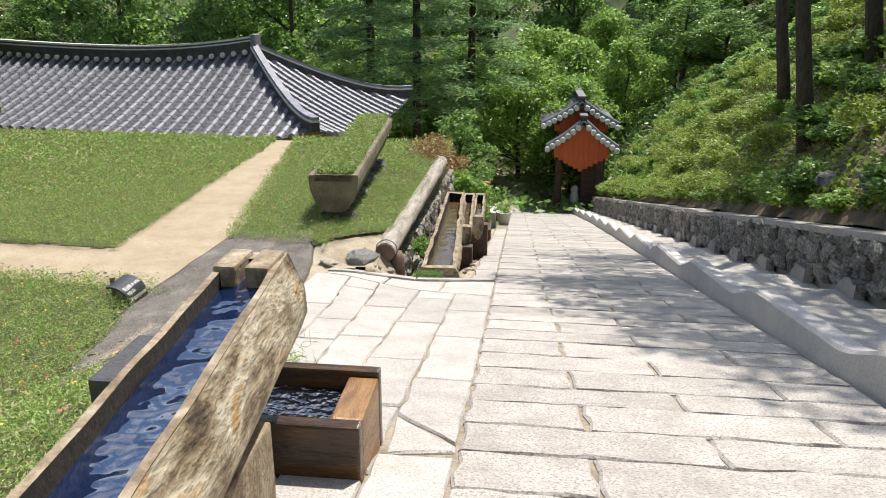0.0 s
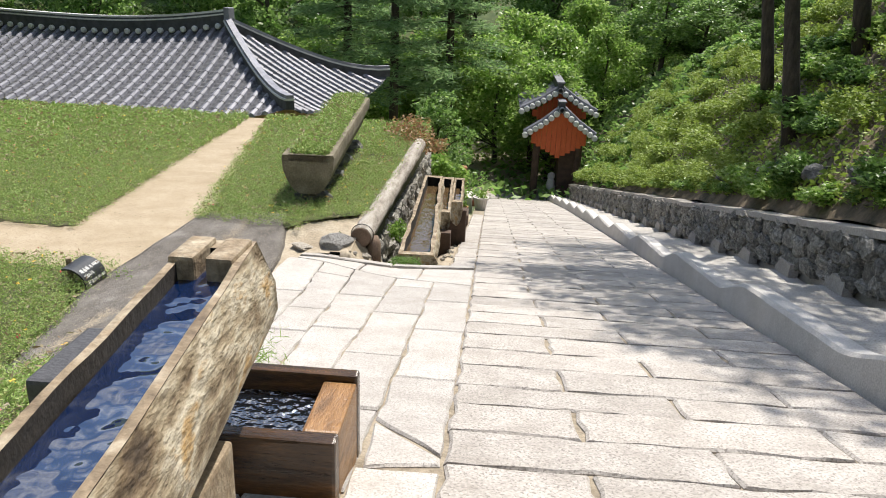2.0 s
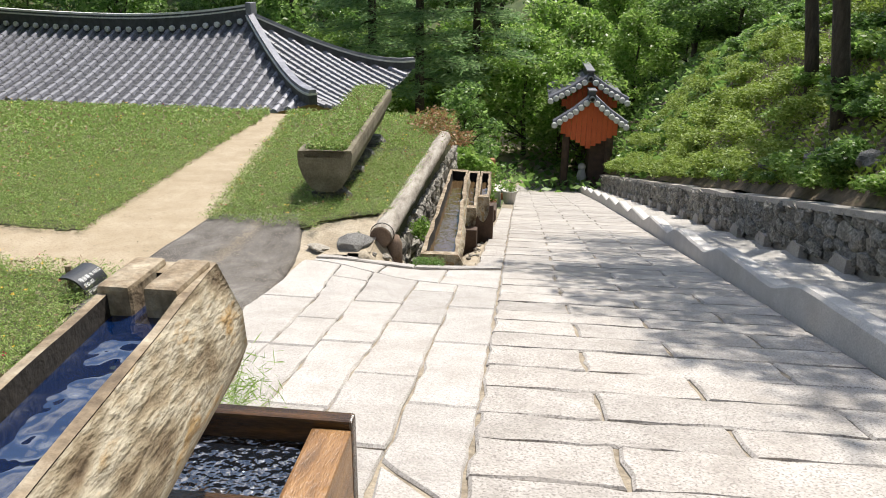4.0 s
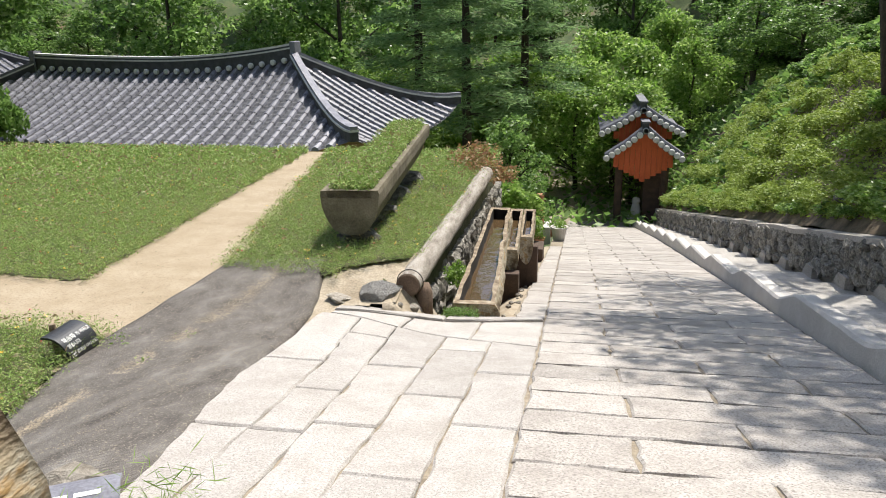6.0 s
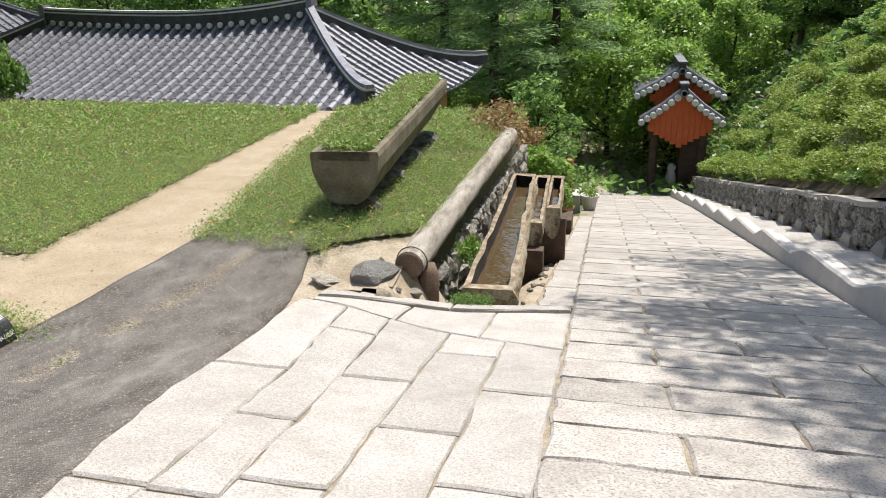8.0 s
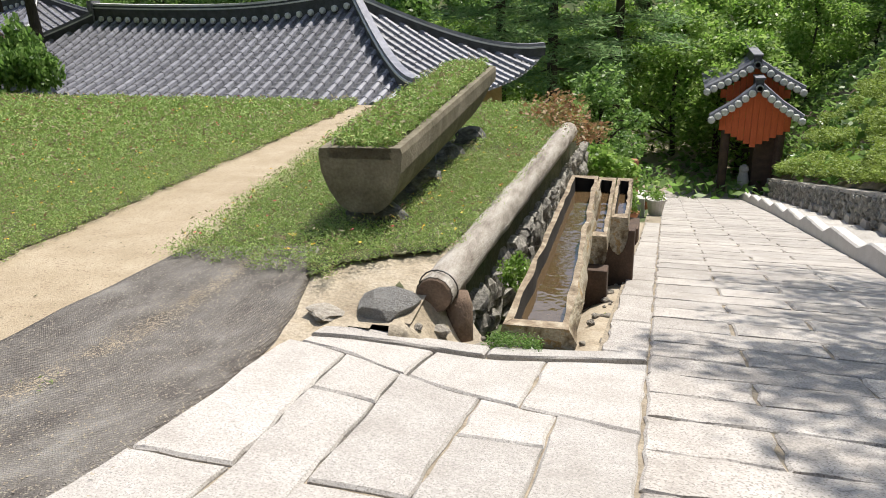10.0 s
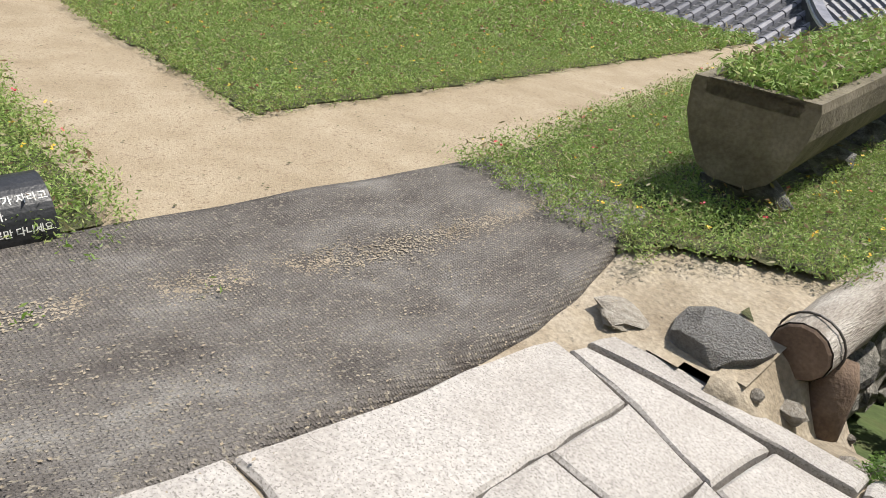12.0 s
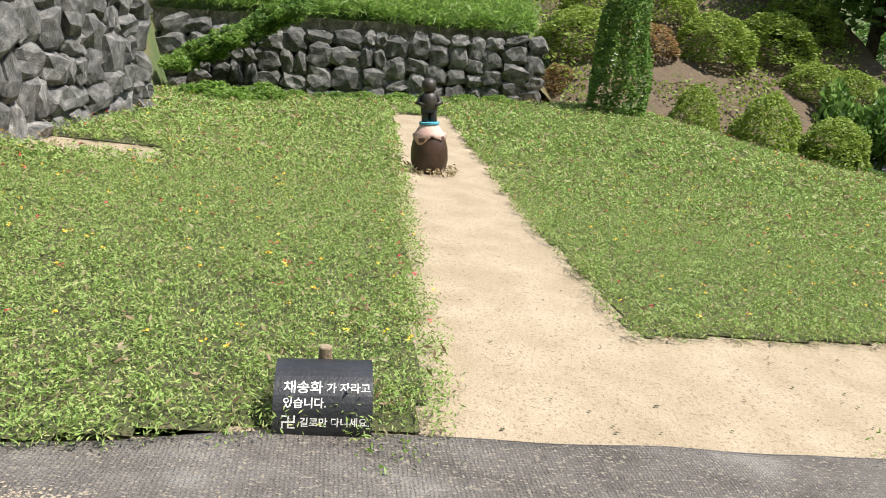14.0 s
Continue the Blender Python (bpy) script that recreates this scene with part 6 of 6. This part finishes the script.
placed(mid, -15.9, -4.75, garden_z(-16, -4.7), (1.4, 1.5, 0.85), 2, "bushes along the far wall")
placed(mid, -16.4, -3.85, garden_z(-16.4, -3.8), (1.0, 1.1, 0.95), 4, "bushes along the far wall")
for k in range(10):
    placed(dark if k % 2 else mid, -17.2 + rnd.uniform(-0.4, 0.2), -5.6 + 0.25 * k, 0.6 + 0.14 * k, (0.9, 0.9, 0.9), k, "creepers on the wall corner")
for x, y, sc in ((-17.0, 10.2, 1.9), (-16.0, 10.4, 1.8), (-15.2, 10.2, 1.5), (-18.0, 10.0, 2.0), (-19.2, 11.4, 2.2)):
    placed(dark, x, y, garden_z(x, 8) - 0.1, (sc, sc, 2.1 * sc), x, "bushes at the terrace edge")
ivy = clipped_bush("ivy_trunk", 43, 9000, 0.05, LEAF_BROAD, "tall trunk stump wrapped thickly in dark ivy", (1.35, 1.35, 6.2))
ivy.location = (-16.5, 3.5, garden_z(-16.5, 3.5) - 0.05)
tagged(ivy, category="tree")
grass_top = np.column_stack([rng.uniform(-19.6, -18.1, 2600), rng.uniform(-6.5, 2.0, 2600), np.zeros(2600)])
grass_top[:, 2] = 1.62 + garden_z(-18, 0) + (-18.1 - grass_top[:, 0]) * 0.5 - 0.045 * grass_top[:, 1] * 0
sprigs("wall_top_grass", grass_top, 8, 0.4, 0.13, 0.1, LEAF_LIGHT, rng, "bright tall grass on top of the far wall", 0.06)
upper = grid_sheet("upper_terrace", -34, -18.3, -14, 11, 20, 30, lambda x, y: 1.3 + 0.75 * (-18.3 - x) + 0.3 * noise.noise((x, y, 0)) - 1.1 * smooth_step(1.5, 3.0, y), FOREST_FLOOR)
tagged(upper, "wooded slope above the far garden wall", "slope", kind="structure")
for x, y in ((-27, 10), (-25, 14), (-23, 17), (-26, 1), (-24, -5), (-21.5, 13), (-23.5, 11.5), (-20, 15.5)):
    s = rnd.uniform(0.9, 1.1)
    copy_thing(protos["broad_a"], Matrix.LocRotScale(Vector((x, y, 1.0 + 0.6 * (-18.3 - x) - 2.2)), Euler((0, 0, x)), Vector((s, s, s))))

# ---- paving stones ----
def poly_slab(name, pts, mat, z_at, parent, rnd, wob=0.010, h=0.09, gap=0.008):
    """A paving stone from its plan outline, laid on the slope."""
    c = sum((Vector(p) for p in pts), Vector((0, 0))) / len(pts)
    ring = []
    for k, p in enumerate(pts):
        p, q = Vector(p), Vector(pts[(k + 1) % len(pts)])
        m = max(1, round((q - p).length / 0.13))
        for i in range(m):
            r = p.lerp(q, i / m)
            w = wob if i else wob * 0.5
            ring.append(r + (c - r).normalized() * gap * 1.2 + Vector((rnd.uniform(-w, w), rnd.uniform(-w, w))))
    n = len(ring)
    inner = [p + (c - p).normalized() * 0.016 for p in ring]
    lift = rnd.uniform(-0.004, 0.004)
    z0 = z_at(c.x, c.y)

    def put(p, dz):
        return (p.x - c.x, p.y - c.y, z_at(p.x, p.y) - z0 + dz + lift)

    vs = [put(p, -h) for p in ring] + [put(p, -0.013 + rnd.uniform(-0.003, 0.002)) for p in ring] + [put(p, 0.0) for p in inner] + [(0, 0, 0.003 + lift)]
    fs = []
    for k in range(n):
        q = (k + 1) % n
        fs += [(k, q, n + q, n + k), (n + k, n + q, 2 * n + q, 2 * n + k), (2 * n + k, 2 * n + q, 3 * n)]
    ob = mesh_object(name, vs, fs, mat)
    ob.location = (c.x, c.y, z0)
    ob.parent = parent
    return ob


rnd = random.Random(3)
rows = [-9.3, -8.85, -8.4, -7.95, -7.48, -7.0, -6.52, -6.09, -5.71, -5.29, -4.95, -4.52, -4.11, -3.63, -3.24, -2.80, -2.43, -2.01, -1.6, -1.13, -0.74, -0.33, 0.07, 0.49, 0.92, 1.36]
while rows[-1] < 28.0:
    rows.append(rows[-1] + rnd.uniform(0.40, 0.48))
flat = lambda x, y: ramp_z(y)
for k, (ya, yb) in enumerate(zip(rows, rows[1:])):
    cuts = [0.0] + ([1.25 + rnd.uniform(-0.03, 0.03)] if k % 2 else [0.62 + rnd.uniform(-0.02, 0.03), 1.92 + rnd.uniform(-0.05, 0.05)]) + [kerb_x(ya)]
    for xa, xb in zip(cuts, cuts[1:]):
        poly_slab("paving_stone", [(xa, ya), (xb, ya), (xb, yb), (xa, yb)], GRANITE_RAMP, flat, bed if ya < 0 else low_bed, rnd, 0.016)


def side_z(x, y):
    return ramp_z(y) + 0.13 * smooth_step(-0.8, -2.0, x) * smooth_step(-2.6, -0.9, y)


def line_two(x):
    return -0.92 - 0.48 * (x + 2.05) / 2.05


def line_one(x):
    return -0.80 + 0.66 * (x + 2.05) / 2.05


def lane(k, y):
    """The joints between the side columns fan out a little towards the lower end."""
    top, slant = ((0.0, 0.0), (-0.42, -0.012), (-0.85, -0.025), (-1.34, -0.068), (-1.71, -0.088), (-2.12, -0.03))[k]
    return top + slant * (max(y, -6.5) + 1.0)


def lane_stone(k, ya, yb, yc=None, yd=None):
    """Stone of column k from ya up to yb; yc and yd give the top corners where it is slanted."""
    yc, yd = yb if yc is None else yc, yb if yd is None else yd
    poly_slab("paving_stone", [(lane(k + 1, ya), ya), (lane(k, ya), ya), (lane(k, yd), yd), (lane(k + 1, yc), yc)], GRANITE, side_z, bed, rnd)


for k, cuts in enumerate(([-2.40, -3.62, -4.90], [-1.73, -3.09, -4.45, -5.5], [-2.40, -3.77, -5.05, -6.15], [-1.54, -3.13, -3.95, -5.45], [-2.38, -3.93, -5.25, -6.05])):
    lane_stone(k, cuts[0], None, line_two(lane(k + 1, -1)), line_two(lane(k, -1)))
    for yb, ya in zip(cuts, cuts[1:]):
        lane_stone(k, ya, yb)
    y = cuts[-1]
    if k == 0:
        poly_slab("paving_stone", [(-0.37, -5.62), (-0.005, -6.02), (0.0, y), (lane(1, y), y)], GRANITE, side_z, bed, rnd)
        poly_slab("paving_stone", [(-0.33, -6.19), (-0.005, -6.12), (-0.005, -6.04), (-0.36, -5.66)], GRANITE, side_z, bed, rnd)
        y = -6.19
    while y > -10:
        q = y - rnd.uniform(0.9, 1.4)
        lane_stone(k, q, y)
        y = q
for xa, xb in ((-2.05, -1.3), (-1.3, -0.62), (-0.62, 0.0)):
    poly_slab("paving_stone", [(xa, line_two(xa)), (xb, line_two(xb)), (xb, line_one(xb) - 0.02), (xa, line_one(xa) - 0.02)], GRANITE, side_z, bed, rnd)
for xa, xb in ((-2.05, -1.0), (-1.0, 0.0)):
    poly_slab("edge_stone", [(xa, line_one(xa)), (xb, line_one(xb)), (xb, line_one(xb) + 0.2), (xa, line_one(xa) + 0.2)], GRANITE, lambda x, y: side_z(x, y) + 0.02, bed, rnd)
y = 0.03
while y < 11:
    q = y + rnd.uniform(0.7, 1.2)
    poly_slab("edge_stone", [(-0.31, y), (0.0, y), (0.0, q), (-0.31, q)], GRANITE_RAMP, lambda x, yy: ramp_z(yy) + 0.012, low_bed, rnd)
    y = q
